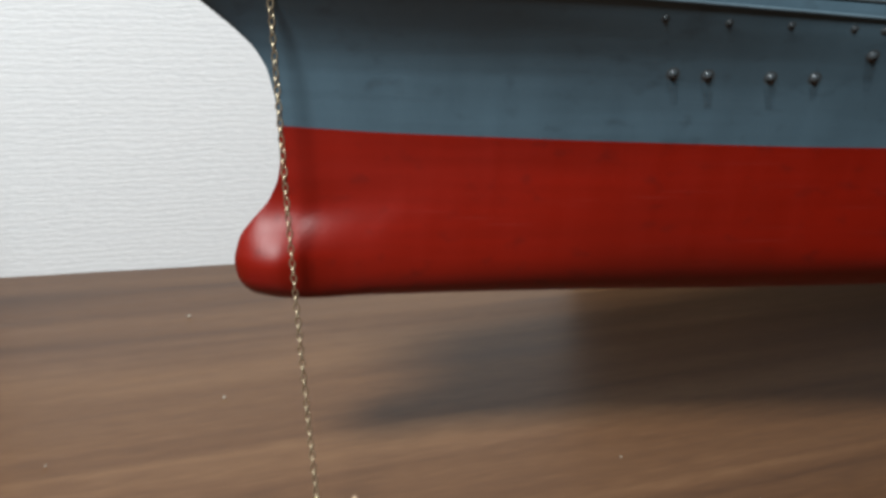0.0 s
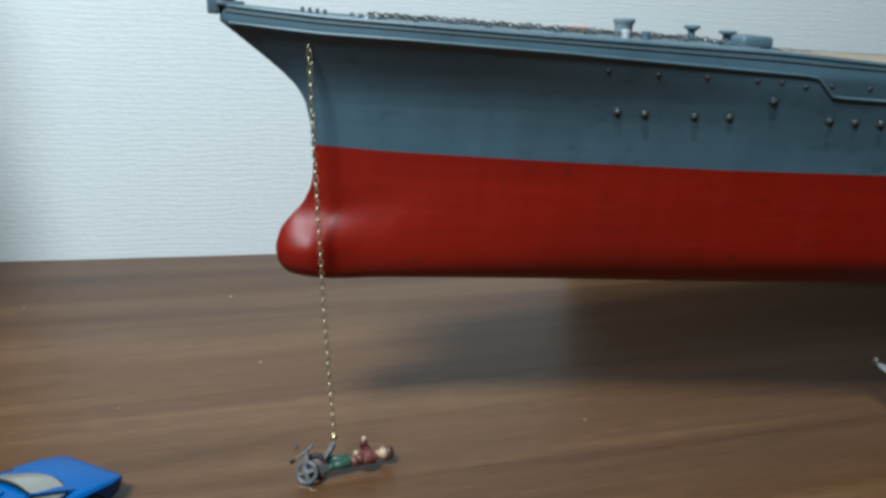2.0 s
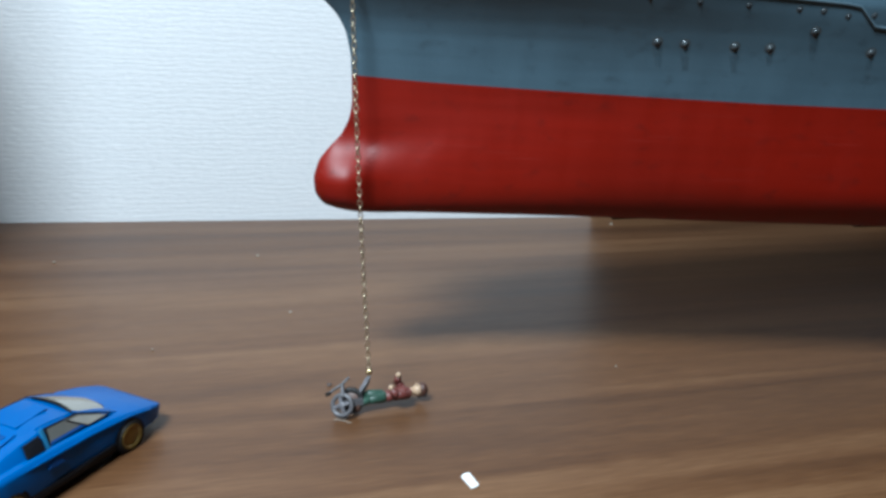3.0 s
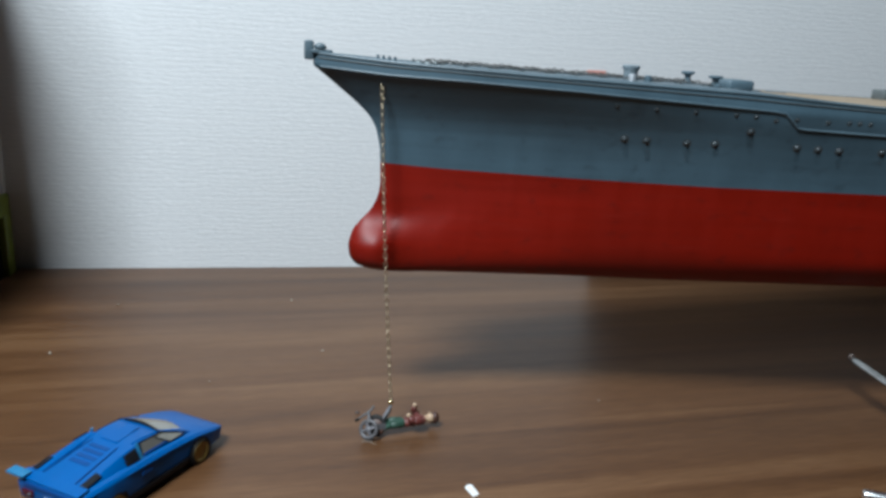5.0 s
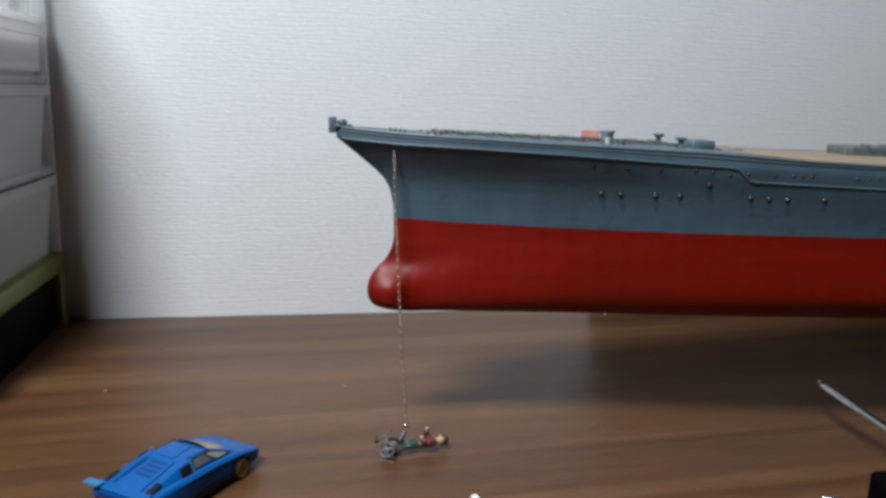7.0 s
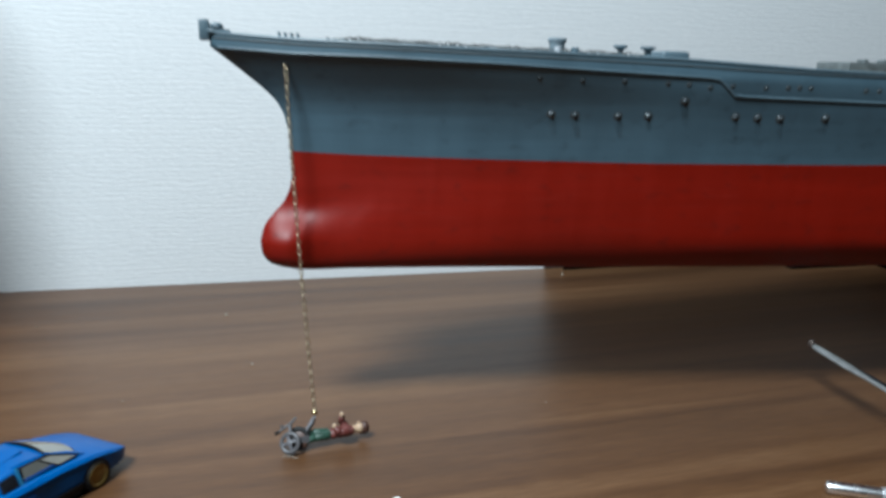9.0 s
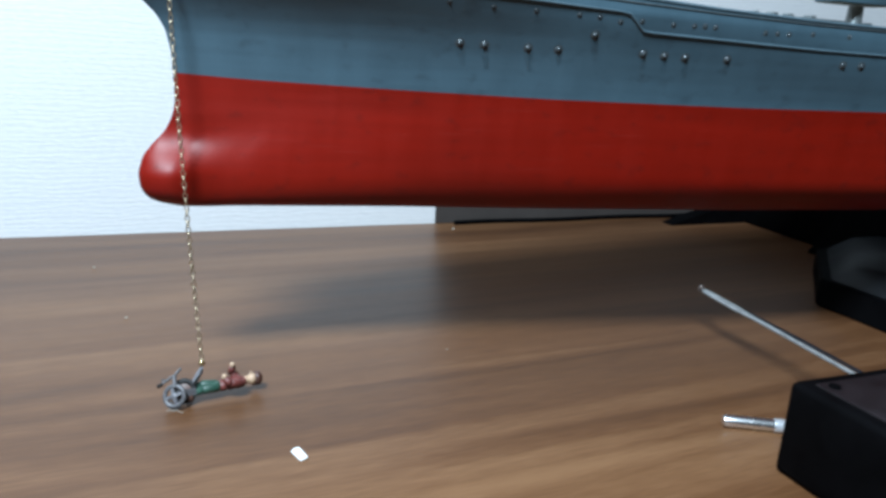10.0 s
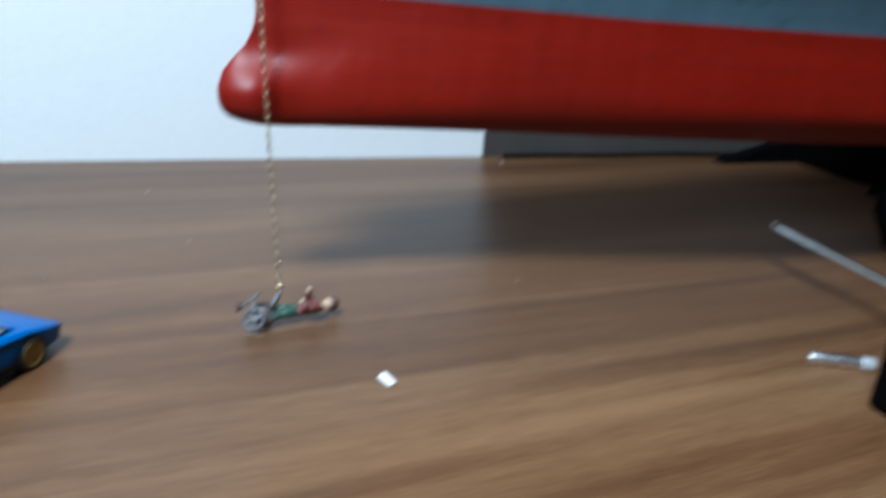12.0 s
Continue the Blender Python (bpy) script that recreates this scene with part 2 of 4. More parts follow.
def streak_mat(name, color):
    """A thin dark wash that lets most of the paint show through."""
    m, nt, b = node_mat(name)
    L = nt.links.new
    tc, n = nt.nodes.new("ShaderNodeTexCoord"), nt.nodes.new("ShaderNodeTexNoise")
    n.inputs["Scale"].default_value, n.inputs["Detail"].default_value = 420, 3
    L(tc.outputs["Object"], n.inputs["Vector"])
    r = nt.nodes.new("ShaderNodeMapRange")
    r.inputs["From Min"].default_value, r.inputs["From Max"].default_value = 0.35, 0.72
    r.inputs["To Max"].default_value = 0.22
    L(n.outputs["Fac"], r.inputs["Value"])
    L(r.outputs["Result"], b.inputs["Alpha"])
    b.inputs["Base Color"].default_value = (*color, 1)
    b.inputs["Roughness"].default_value = 0.7
    return m


M_STREAK = streak_mat("dark_weather_wash", (0.012, 0.016, 0.019))
M_TABLE, M_WALL = wood_table_mat(), wallpaper_mat()
M_RED = hull_paint("red_antifouling_paint", (0.150, 0.0038, 0.0004), 0.46, 0.45, 0.27)
M_GREY = hull_paint("blue_grey_naval_paint", (0.0440, 0.0785, 0.1030), 0.48, 0.70, 0.40)
M_GREYLT = surface("blue_grey_deck_paint", (0.0629, 0.0975, 0.1200), 0.45, 0, 0.2, 60)
M_PALE = surface("pale_worn_grey_paint", (0.16, 0.20, 0.225), 0.42, 0.1, 0.25, 300)
M_STEEL = surface("dark_weathered_steel", (0.13, 0.15, 0.155), 0.40, 0.5, 0.35, 300)
M_BEAD = surface("dark_porthole_dome", (0.0560, 0.0690, 0.0770), 0.22, 0.3, 0.15, 400)
# dark wash round the portholes; also the painted shadow line under the deck edge
M_WASH_SHADE = surface("dark_wash_and_shade", (0.035, 0.045, 0.05), 0.6, 0, 0.3, 500)
M_DECKW = deck_planks_mat()
M_BRASS = surface("tarnished_brass", (0.42, 0.35, 0.24), 0.38, 0.85, 0.35, 900)
M_CHAINST = surface("dark_chain_metal", (0.105, 0.105, 0.10), 0.42, 0.6, 0.5, 900)
M_BLUE = surface("blue_diecast_paint", (0.0006, 0.0740, 0.2650), 0.34, 0, 0.06, 60, spec=0.20)
# darker copy of the car blue, with the shade of slots and seams in it
M_BLUEDK = surface("shaded_blue_slot", (0.0028, 0.0420, 0.1680), 0.5, 0, 0.1, 90, spec=0.2)
# lighter copy of the car blue; the wing end's highlight is painted with it
M_BLUELT = surface("light_blue_edges", (0.0234, 0.1404, 0.2808), 0.22, 0, 0.1, 100)
# black for trim parts, and for shade painted on the car and the tool
M_BLACKTRIM_SHADE = surface("black_trim_and_shade", (0.008, 0.009, 0.012), 0.5, 0, 0.3, 200, spec=0.15)
M_GLASS = surface("smoky_toy_window", (0.2400, 0.2400, 0.2160), 0.12, 0, 0.12, 150)
M_SIDEGLASS = surface("dark_smoky_toy_window", (0.105, 0.105, 0.095), 0.12, 0, 0.15, 150)
M_TYRE = surface("black_rubber", (0.012, 0.012, 0.012), 0.6, 0, 0.3, 400, spec=0.2)
M_GOLD = surface("gold_wheel_plating", (0.2100, 0.1400, 0.0380), 0.35, 0.5, 0.2, 400)
M_LAMPRED = surface("red_tail_lamp", (0.0450, 0.0080, 0.0180), 0.2, 0, 0.2, 400)
M_SILVER = surface("silver_paint", (0.6, 0.62, 0.65), 0.3, 0.6, 0.15, 300)
M_CHROME = surface("polished_chrome", (0.86, 0.88, 0.90), 0.27, 1.0, 0.05, 200)
M_TOOL = surface("satin_tool_steel", (0.27, 0.28, 0.28), 0.36, 0.5, 0.25, 300)
M_TIP = surface("brownish_tip", (0.11, 0.085, 0.075), 0.4, 0.4, 0.3, 600)
M_BLACK = surface("matte_black_plastic", (0.0014, 0.0014, 0.0017), 0.6, 0, 0.4, 90, 0.15, 900, spec=0.03)
# lighter, browner black: the sheen on the box top is in the colour
M_BLACKTOP = surface("black_plastic_top_sheen", (0.0080, 0.0062, 0.0070), 0.45, 0, 0.4, 120, 0.15, 900, spec=0.25)
M_STAND = surface("slate_black_stand", (0.0036, 0.0044, 0.0056), 0.5, 0, 0.3, 80, spec=0.25)
M_GREEN = surface("lime_green_plastic", (0.1287, 0.1580, 0.0175), 0.4, 0, 0.12, 30)
M_BRASSBALL = surface("bright_brass", (0.72, 0.58, 0.32), 0.22, 1.0, 0.1, 400)
M_MILKY = milky_plastic("milky_clear_plastic", (0.97, 0.97, 0.97), 0.32)
M_CLEAR = milky_plastic("clear_hazy_plastic", (0.93, 0.93, 0.92), 0.84)
M_PAPER = surface("white_paper", (0.62, 0.62, 0.61), 0.8, 0, 0.05, 300)
M_STOREGREY = surface("grey_cardboard", (0.20, 0.19, 0.18), 0.7, 0, 0.15, 60)
M_STOREBLUE = surface("slate_blue_card", (0.07, 0.085, 0.12), 0.6, 0, 0.2, 60)
M_PINK = surface("coral_red_paper", (0.6000, 0.2700, 0.2200), 0.7, 0, 0.2, 200)
M_CEIL = surface("ceiling_paint", (0.10, 0.097, 0.094), 0.9, 0, 0.04, 5)
M_ROOM = surface("room_wall_paint", (0.06, 0.056, 0.053), 0.85, 0, 0.06, 4)
M_FLOOR = surface("brown_floor", (0.11, 0.075, 0.05), 0.5, 0, 0.3, 3)
M_BOARD = surface("dark_grey_card", (0.042, 0.036, 0.033), 0.7, 0, 0.15, 20, spec=0.15)
M_SKIN = surface("painted_flesh_tone", (0.3720, 0.2580, 0.1680), 0.5, 0, 0.2, 500)
M_HAIR = surface("painted_dark_brown", (0.050, 0.020, 0.013), 0.5, 0, 0.3, 600)
M_JACKET = surface("painted_maroon", (0.1020, 0.0240, 0.0192), 0.5, 0, 0.3, 500)
M_TROUSER = surface("painted_green", (0.0200, 0.0540, 0.0370), 0.5, 0, 0.3, 500)
M_BOOT = surface("painted_brown", (0.07, 0.035, 0.025), 0.5, 0, 0.3, 600)
M_GUN = surface("gunmetal_paint", (0.075, 0.072, 0.076), 0.55, 0.25, 0.5, 500)
M_WORN = surface("worn_silver_paint", (0.125, 0.122, 0.132), 0.5, 0.25, 0.5, 900)
M_DUST = surface("pale_crumb", (0.27, 0.235, 0.19), 0.8, 0, 0.2, 900)
M_DARKDUST = surface("dark_crumb", (0.05, 0.035, 0.03), 0.7, 0, 0.2, 900)


# ---- building helpers ----
ORIGIN = {}


def thing(name, at, label, category, group="", kind=""):
    ob = new(name)
    ob.empty_display_size = 0.01
    ob.location = at
    ORIGIN[name if name not in ORIGIN else ob.name] = 0
    ORIGIN[ob] = Matrix.Translation(at)
    return tagged(ob, label, category, group, kind)


def finish(bm, name, material, smooth=None):
    bmesh.ops.recalc_face_normals(bm, faces=bm.faces[:])
    me = bpy.data.meshes.new(name)
    bm.to_mesh(me)
    bm.free()
    for mt in material if isinstance(material, (list, tuple)) else (material,):
        me.materials.append(mt)
    if smooth is not None:
        me.shade_smooth()
        me.set_sharp_from_angle(angle=radians(smooth))
    return me


def part(name, bm, material, parent, label="", smooth=35):
    """One mesh under a thing or a part; the bmesh is given in world places."""
    root = ORIGIN[parent]
    bm.transform(root.inverted())
    ob = new(name, finish(bm, name, material, smooth))
    ob.parent = parent
    ORIGIN[ob] = root
    return tagged(ob, label)


def alone(name, bm, material, label, category, group="", kind="", smooth=35, at=None):
    """A thing of one mesh, with its origin at its base."""
    if at is None:
        lo = [min(v.co[k] for v in bm.verts) for k in range(3)]
        hi = [max(v.co[k] for v in bm.verts) for k in range(3)]
        at = ((lo[0] + hi[0]) / 2, (lo[1] + hi[1]) / 2, lo[2])
    bm.transform(Matrix.Translation(at).inverted())
    ob = new(name, finish(bm, name, material, smooth))
    ob.location = at
    ORIGIN[ob] = Matrix.Translation(at)
    return tagged(ob, label, category, group, kind)


def box_bm(x0, x1, y0, y1, z0, z1, bevel=0.0, seg=2, bm=None):
    bm = bm or bmesh.new()
    made = bmesh.ops.create_cube(bm, size=1)["verts"]
    bmesh.ops.transform(bm, matrix=Matrix.Translation(((x0 + x1) / 2, (y0 + y1) / 2, (z0 + z1) / 2)) @ Matrix.Diagonal((x1 - x0, y1 - y0, z1 - z0, 1)), verts=made)
    if bevel:
        bmesh.ops.bevel(bm, geom=list({e for v in made for e in v.link_edges}), offset=bevel, segments=seg, affect="EDGES", profile=0.5)
    return bm


def lathe_bm(profile, m=None, seg=16, bm=None, mat=0):
    """Turns (radius, height) pairs round z; m places it."""
    bm = bm or bmesh.new()
    rings = []
    for r, z in profile:
        ring = [bm.verts.new((r * math.cos(2 * math.pi * k / seg), r * math.sin(2 * math.pi * k / seg), z)) for k in range(seg)] if r > 1e-9 else [bm.verts.new((0, 0, z))]
        rings.append(ring)
    verts = [v for r in rings for v in r]
    for a, b in zip(rings, rings[1:]):
        for k in range(seg):
            q = [a[k % len(a)], a[(k + 1) % len(a)], b[(k + 1) % len(b)], b[k % len(b)]]
            q = list(dict.fromkeys(q))
            if len(q) > 2:
                bm.faces.new(q).material_index = mat
    for ring, flip in ((rings[0], True), (rings[-1], False)):
        if len(ring) > 2:
            bm.faces.new(ring[::-1] if flip else ring).material_index = mat
    if m is not None:
        bmesh.ops.transform(bm, matrix=m, verts=verts)
    return bm


def between(a, b):
    """A pose at a whose z axis points to b."""
    a, b = Vector(a), Vector(b)
    return Matrix.Translation(a) @ (b - a).to_track_quat("Z", "Y").to_matrix().to_4x4()


def rod_bm(a, b, r0, r1=None, seg=12, bm=None, mat=0):
    n = (Vector(b) - Vector(a)).length
    r1 = r0 if r1 is None else r1
    c = min(r0, r1) * 0.25
    return lathe_bm([(r0 - c, 0), (r0, c), (r1, n - c), (r1 - c, n)], between(a, b), seg, bm, mat)


def tube_bm(points, r, seg=8, bm=None):
    """A round bar along a line of points."""
    bm = bm or bmesh.new()
    pts = [Vector(p) for p in points]
    rings = []
    for i, p in enumerate(pts):
        t = (pts[min(i + 1, len(pts) - 1)] - pts[max(i - 1, 0)]).normalized()
        s = t.cross(Vector((0, 0, 1)))
        s = s.normalized() if s.length > 1e-6 else Vector((1, 0, 0))
        u = s.cross(t)
        rings.append([bm.verts.new(p + r * (math.cos(2 * math.pi * k / seg) * s + math.sin(2 * math.pi * k / seg) * u)) for k in range(seg)])
    for a, b in zip(rings, rings[1:]):
        for k in range(seg):
            bm.faces.new((a[k], a[(k + 1) % seg], b[(k + 1) % seg], b[k]))
    bm.faces.new(rings[0][::-1])
    bm.faces.new(rings[-1])
    return bm


def ball_bm(at, r, scale=(1, 1, 1), turn=None, bm=None, mat=0, u=12, v=8):
    bm = bm or bmesh.new()
    made = bmesh.ops.create_uvsphere(bm, u_segments=u, v_segments=v, radius=r * 0.78)["verts"]
    m = Matrix.Translation(at) @ (turn or Matrix()) @ Matrix.Diagonal((*scale, 1))
    bmesh.ops.transform(bm, matrix=m, verts=made)
    for f in {f for w in made for f in w.link_faces}:
        f.material_index = mat
    return bm


def loft_bm(sections, bm=None, caps=True, mat=0):
    bm = bm or bmesh.new()
    rings = [[bm.verts.new(p) for p in s] for s in sections]
    n = len(rings[0])
    for a, b in zip(rings, rings[1:]):
        for k in range(n):
            bm.faces.new((a[k], a[(k + 1) % n], b[(k + 1) % n], b[k])).material_index = mat
    if caps:
        bm.faces.new(rings[0][::-1]).material_index = mat
        bm.faces.new(rings[-1]).material_index = mat
    return bm


# ---- room ----
WALL_Y = 0.4066
X0, X1, Y0, ZF = -1.9, 1.9, -2.4, -0.72
alone("wall_north", box_bm(X0, X1, WALL_Y, WALL_Y + 0.12, ZF, CEIL), M_WALL, "white embossed wallpaper on the wall behind the desk", "wall", kind="structure", smooth=None)
alone("wall_south", box_bm(X0, X1, Y0 - 0.12, Y0, ZF, CEIL), M_ROOM, "plain grey-beige wall at the back of the room", "wall", kind="structure", smooth=None)
alone("wall_west", box_bm(X0 - 0.12, X0, Y0 - 0.12, WALL_Y + 0.12, ZF, CEIL), M_ROOM, "plain grey-beige side wall of the room", "wall", kind="structure", smooth=None)
alone("wall_east", box_bm(X1, X1 + 0.12, Y0 - 0.12, WALL_Y + 0.12, ZF, CEIL), M_ROOM, "plain grey-beige side wall of the room", "wall", kind="structure", smooth=None)
alone("floor", box_bm(X0 - 0.12, X1 + 0.12, Y0 - 0.12, WALL_Y + 0.12, ZF - 0.1, ZF), M_FLOOR, "brown room floor under the desk", "floor", kind="structure", smooth=None)
alone("ceiling", box_bm(X0 - 0.12, X1 + 0.12, Y0 - 0.12, WALL_Y + 0.12, CEIL, CEIL + 0.1), M_CEIL, "plain grey painted ceiling", "ceiling", kind="structure", smooth=None)

cx, cy, cz = PENDANT
pendant = thing("linear_lamp", (cx, cy, cz), "long dark metal lamp hanging on two cords", "lamp")
for side in (-0.15, 0.15):
    part("cord", rod_bm((cx + side, cy, cz + 0.055), (cx + side, cy, CEIL), 0.002), M_BLACK, pendant)
part("housing", box_bm(cx - 0.20, cx + 0.20, cy - 0.030, cy + 0.005, cz + 0.035, cz + 0.060, 0.004), M_BLACK, pendant, "long dark lamp housing")

desk = thing("desk", (0.1, 0.0, ZF), "dark walnut laminate desk with streaked grain", "desk")
part("desktop", box_bm(-0.70, 1.15, -0.28, WALL_Y - 0.0005, -0.028, 0.0, 0.002), M_TABLE, desk)
for lx in (-0.66, 1.11):
    for ly in (-0.24, 0.36):
        part("leg", box_bm(lx - 0.025, lx + 0.025, ly - 0.025, ly + 0.025, ZF, -0.028, 0.003), M_BLACK, desk, "black square leg")


# ---- model battleship: lines of the hull ----
SHIP_Y, KEEL, AFT = 0.189, 0.0655, 1.06
STEM_Z = (0.0655, 0.0660, 0.0682, 0.0716, 0.0769, 0.0829, 0.0873, 0.0912, 0.0964, 0.1015, 0.1090, 0.1166, 0.1240, 0.1288, 0.1335, 0.1389, 0.1439, 0.1479, 0.1540)
STEM_X = (0.0400, 0.0316, 0.0272, 0.0248, 0.0242, 0.0260, 0.0296, 0.0333, 0.0358, 0.0367, 0.0365, 0.0361, 0.0344, 0.0317, 0.0269, 0.0203, 0.0139, 0.0087, 0.0050)


def lerp(x, xs, ys):
    return float(np.interp(x, xs, ys))


def stem_x(z):
    return sum(lerp(z + k * 0.0006, STEM_Z, STEM_X) for k in (-2, -1, 0, 1, 2)) / 5


def deck_z(x):
    return lerp(x, (0.0, 0.04, 0.064, 0.107, 0.172, 0.22, 0.26, 0.35), (0.1526, 0.1499, 0.1490, 0.1475, 0.1455, 0.1427, 0.1412, 0.1395))


def knuckle_z(x):
    return lerp(x, (0.0, 0.038, 0.064, 0.107, 0.127, 0.184, 0.26, 0.35), (0.1477, 0.1452, 0.1446, 0.1430, 0.1420, 0.1391, 0.1372, 0.1360))


def rail_z(x):
    return lerp(x, (0.0, 0.038, 0.064, 0.107, 0.127, 0.184, 0.1915, 0.262, 0.40), (0.1477, 0.1452, 0.1446, 0.1430, 0.1420, 0.1391, 0.1330, 0.1308, 0.1290))


def water_z(x):
    return lerp(x, (0.03, 0.06, 0.11, 0.165, 0.24, 0.35), (0.1106, 0.1094, 0.1084, 0.1077, 0.1078, 0.1090))


def keel_z(x):
    return lerp(x, (0.05, 0.12, 0.26, 0.40), (0.0655, 0.0650, 0.0635, 0.0629))


LEV_Z = (0.0655, 0.080, 0.095, 0.110, 0.128, 0.136, 0.145, 0.157)
LEV_A = (0.150, 0.158, 0.162, 0.165, 0.172, 0.164, 0.142, 0.113)
BOW_A = (0.150, 0.158, 0.162, 0.160, 0.170, 0.178, 0.155, 0.124)
LEV_P = (0.90, 0.89, 0.88, 0.86, 0.825, 0.77, 0.68, 0.56)


def level(zz, values):
    """A level's value at a height, eased from one level to the next."""
    return sum(lerp(zz + k * 0.0020, LEV_Z, values) for k in (-4, -3, -2, -1, 0, 1, 2, 3, 4)) / 9


def half(x, z):
    """Half breadth of the hull at a length and a height."""
    kz = knuckle_z(x)
    zz = min(z, kz)
    if zz > 0.110:
        zz = 0.110 + (zz - 0.110) * (0.145 - 0.110) / (kz - 0.110)
    sx = stem_x(min(z, kz))
    d = x - sx
    if d <= 0:
        return 0.0
    dh = max(0.0, x - (max(sx, 0.036) if z < 0.105 else sx))
    f = lerp(x, (0.06, 0.17), (0.0, 1.0))
    b = (f * level(zz, LEV_A) + (1 - f) * level(zz, BOW_A)) * dh ** level(zz, LEV_P)
    b = (b**4 / (1 + (b / 0.076) ** 4)) ** 0.25
    bilge = lerp(x, (0.05, 0.16), (0.0120, 0.0170))
    if z < keel_z(x) + bilge:
        low = lerp(x, (0.05, 0.16), (0.20, 0.42))
        b *= math.sqrt(1 - (1 - low) * min(1.0, (keel_z(x) + bilge - z) / bilge) ** 2.4)
    if z < 0.105:
        t = min(1.0, d / 0.016)
        tall = lerp(d, (0.012, 0.045), (0.0092, 0.0200))
        up = math.exp(-(((z - 0.0765) / tall) ** 2)) if z > 0.0765 else max(0.0, 1 - ((0.0765 - z) / 0.0116) ** 3) ** 0.6
        bulb = 0.0100 * up * math.sqrt(1 - (1 - t) ** 2) * lerp(d, (0.010, 0.018, 0.030, 0.070, 0.130), (1.0, 0.72, 0.44, 0.26, 0.0))
        blend = lerp(d, (0.010, 0.032), (2.5, 1.35))
        b = (b**blend + bulb**blend) ** (1 / blend)
    if z > kz:
        b = max(0.0, b - 0.12 * (z - kz))
    if x > 0.75:
        b *= math.sqrt(max(0.0, 1 - ((x - 0.75) / (AFT - 0.75)) ** 2))
    return b


def hull_grid(bottom, top, rows, columns, bm=None):
    """Both sides of the hull between two heights, which depend on the length."""
    bm = bm or bmesh.new()
    grid = []
    for i in range(columns + 1):
        s = (i / columns) ** 1.7
        col = []
        for j in range(rows + 1):
            f, x = j / rows, 0.03 + s
            for _ in range(6):
                z = bottom(x) + f * (top(x) - bottom(x))
                sx = stem_x(min(z, knuckle_z(x)))
                x = sx + (AFT - sx) * s
            col.append((x, z, half(x, z)))
        grid.append(col)
    sides = []
    for sign in (-1, 1):
        vs = [[bm.verts.new((x, SHIP_Y + sign * b, z)) for x, z, b in col] for col in grid]
        for i in range(columns):
            for j in range(rows):
                q = (vs[i][j], vs[i + 1][j], vs[i + 1][j + 1], vs[i][j + 1])
                bm.faces.new(q if sign < 0 else q[::-1])
        sides.append(vs)
    bmesh.ops.remove_doubles(bm, verts=bm.verts[:], dist=2e-5)
    return bm, sides


def side_frame(x, z, lift=0.0):
    """A pose on the port side of the hull, z axis outwards, y axis up."""
    e = 0.0008
    p = Vector((x, SHIP_Y - half(x, z), z))
    dx = Vector((2 * e, -(half(x + e, z) - half(x - e, z)), 0))
    dz = Vector((0, -(half(x, z + e) - half(x, z - e)), 2 * e))
    n = dx.cross(dz).normalized()
    up = dz.normalized()
    r = up.cross(n)
    m = Matrix((r, up, n)).transposed().to_4x4()
    m.translation = p + n * lift
    return m


ship = thing("model_battleship", (0.5, SHIP_Y, KEEL), "large plastic battleship kit with red lower hull and blue-grey sides", "model ship")
bm, _ = hull_grid(keel_z, water_z, 34, 190)
# flat bottom
rim = [v for v in bm.verts if v.co.z < keel_z(v.co.x) + 4e-4]
port = sorted([v for v in rim if v.co.y <= SHIP_Y], key=lambda v: v.co.x)
star = sorted([v for v in rim if v.co.y >= SHIP_Y], key=lambda v: v.co.x)
bm.faces.new(port + [v for v in reversed(star) if v not in port])
part("lower_hull", bm, M_RED, ship, "glossy dark red underwater hull with bulbous bow", 50)
bm, _ = hull_grid(water_z, deck_z, 34, 190)
part("upper_hull", bm, M_GREY, ship, "weathered blue-grey painted hull side", 50)

# deck plating and wooden deck
STEEL_END = 0.197


def deck_sheet(xa, xb, inset, lift, n, tip=0.0):
    bm = bmesh.new()
    rows = []
    for i in range(n + 1):
        x = xa + (xb - xa) * i / n
        b = max(0.0004, half(x, deck_z(x)) - inset)
        if tip:
            b *= min(1.0, math.sqrt(max(0.02, (x - xa) / tip)))
        z = deck_z(x) + lift
        rows.append([bm.verts.new((x, SHIP_Y + b * k / 4, z + 0.0006 * (1 - (k / 4) ** 2))) for k in range(-4, 5)])
    for a, b in zip(rows, rows[1:]):
        for k in range(8):
            bm.faces.new((a[k], b[k], b[k + 1], a[k + 1]))
    return bm


part("steel_deck", deck_sheet(0.0095, AFT - 0.012, 0.0004, -0.0003, 150), M_GREYLT, ship, "blue-grey painted foredeck plating")
part("wooden_deck", deck_sheet(STEEL_END, AFT - 0.06, 0.0050, 0.0003, 110, 0.016), M_DECKW, ship, "tan planked wooden deck")


def along_side(xa, xb, zf, lift, n):
    pts = []
    for i in range(n + 1):
        x = xa + (xb - xa) * i / n
        z = zf(x)
        pts.append((x, SHIP_Y - half(x, z) - lift, z))
    return pts


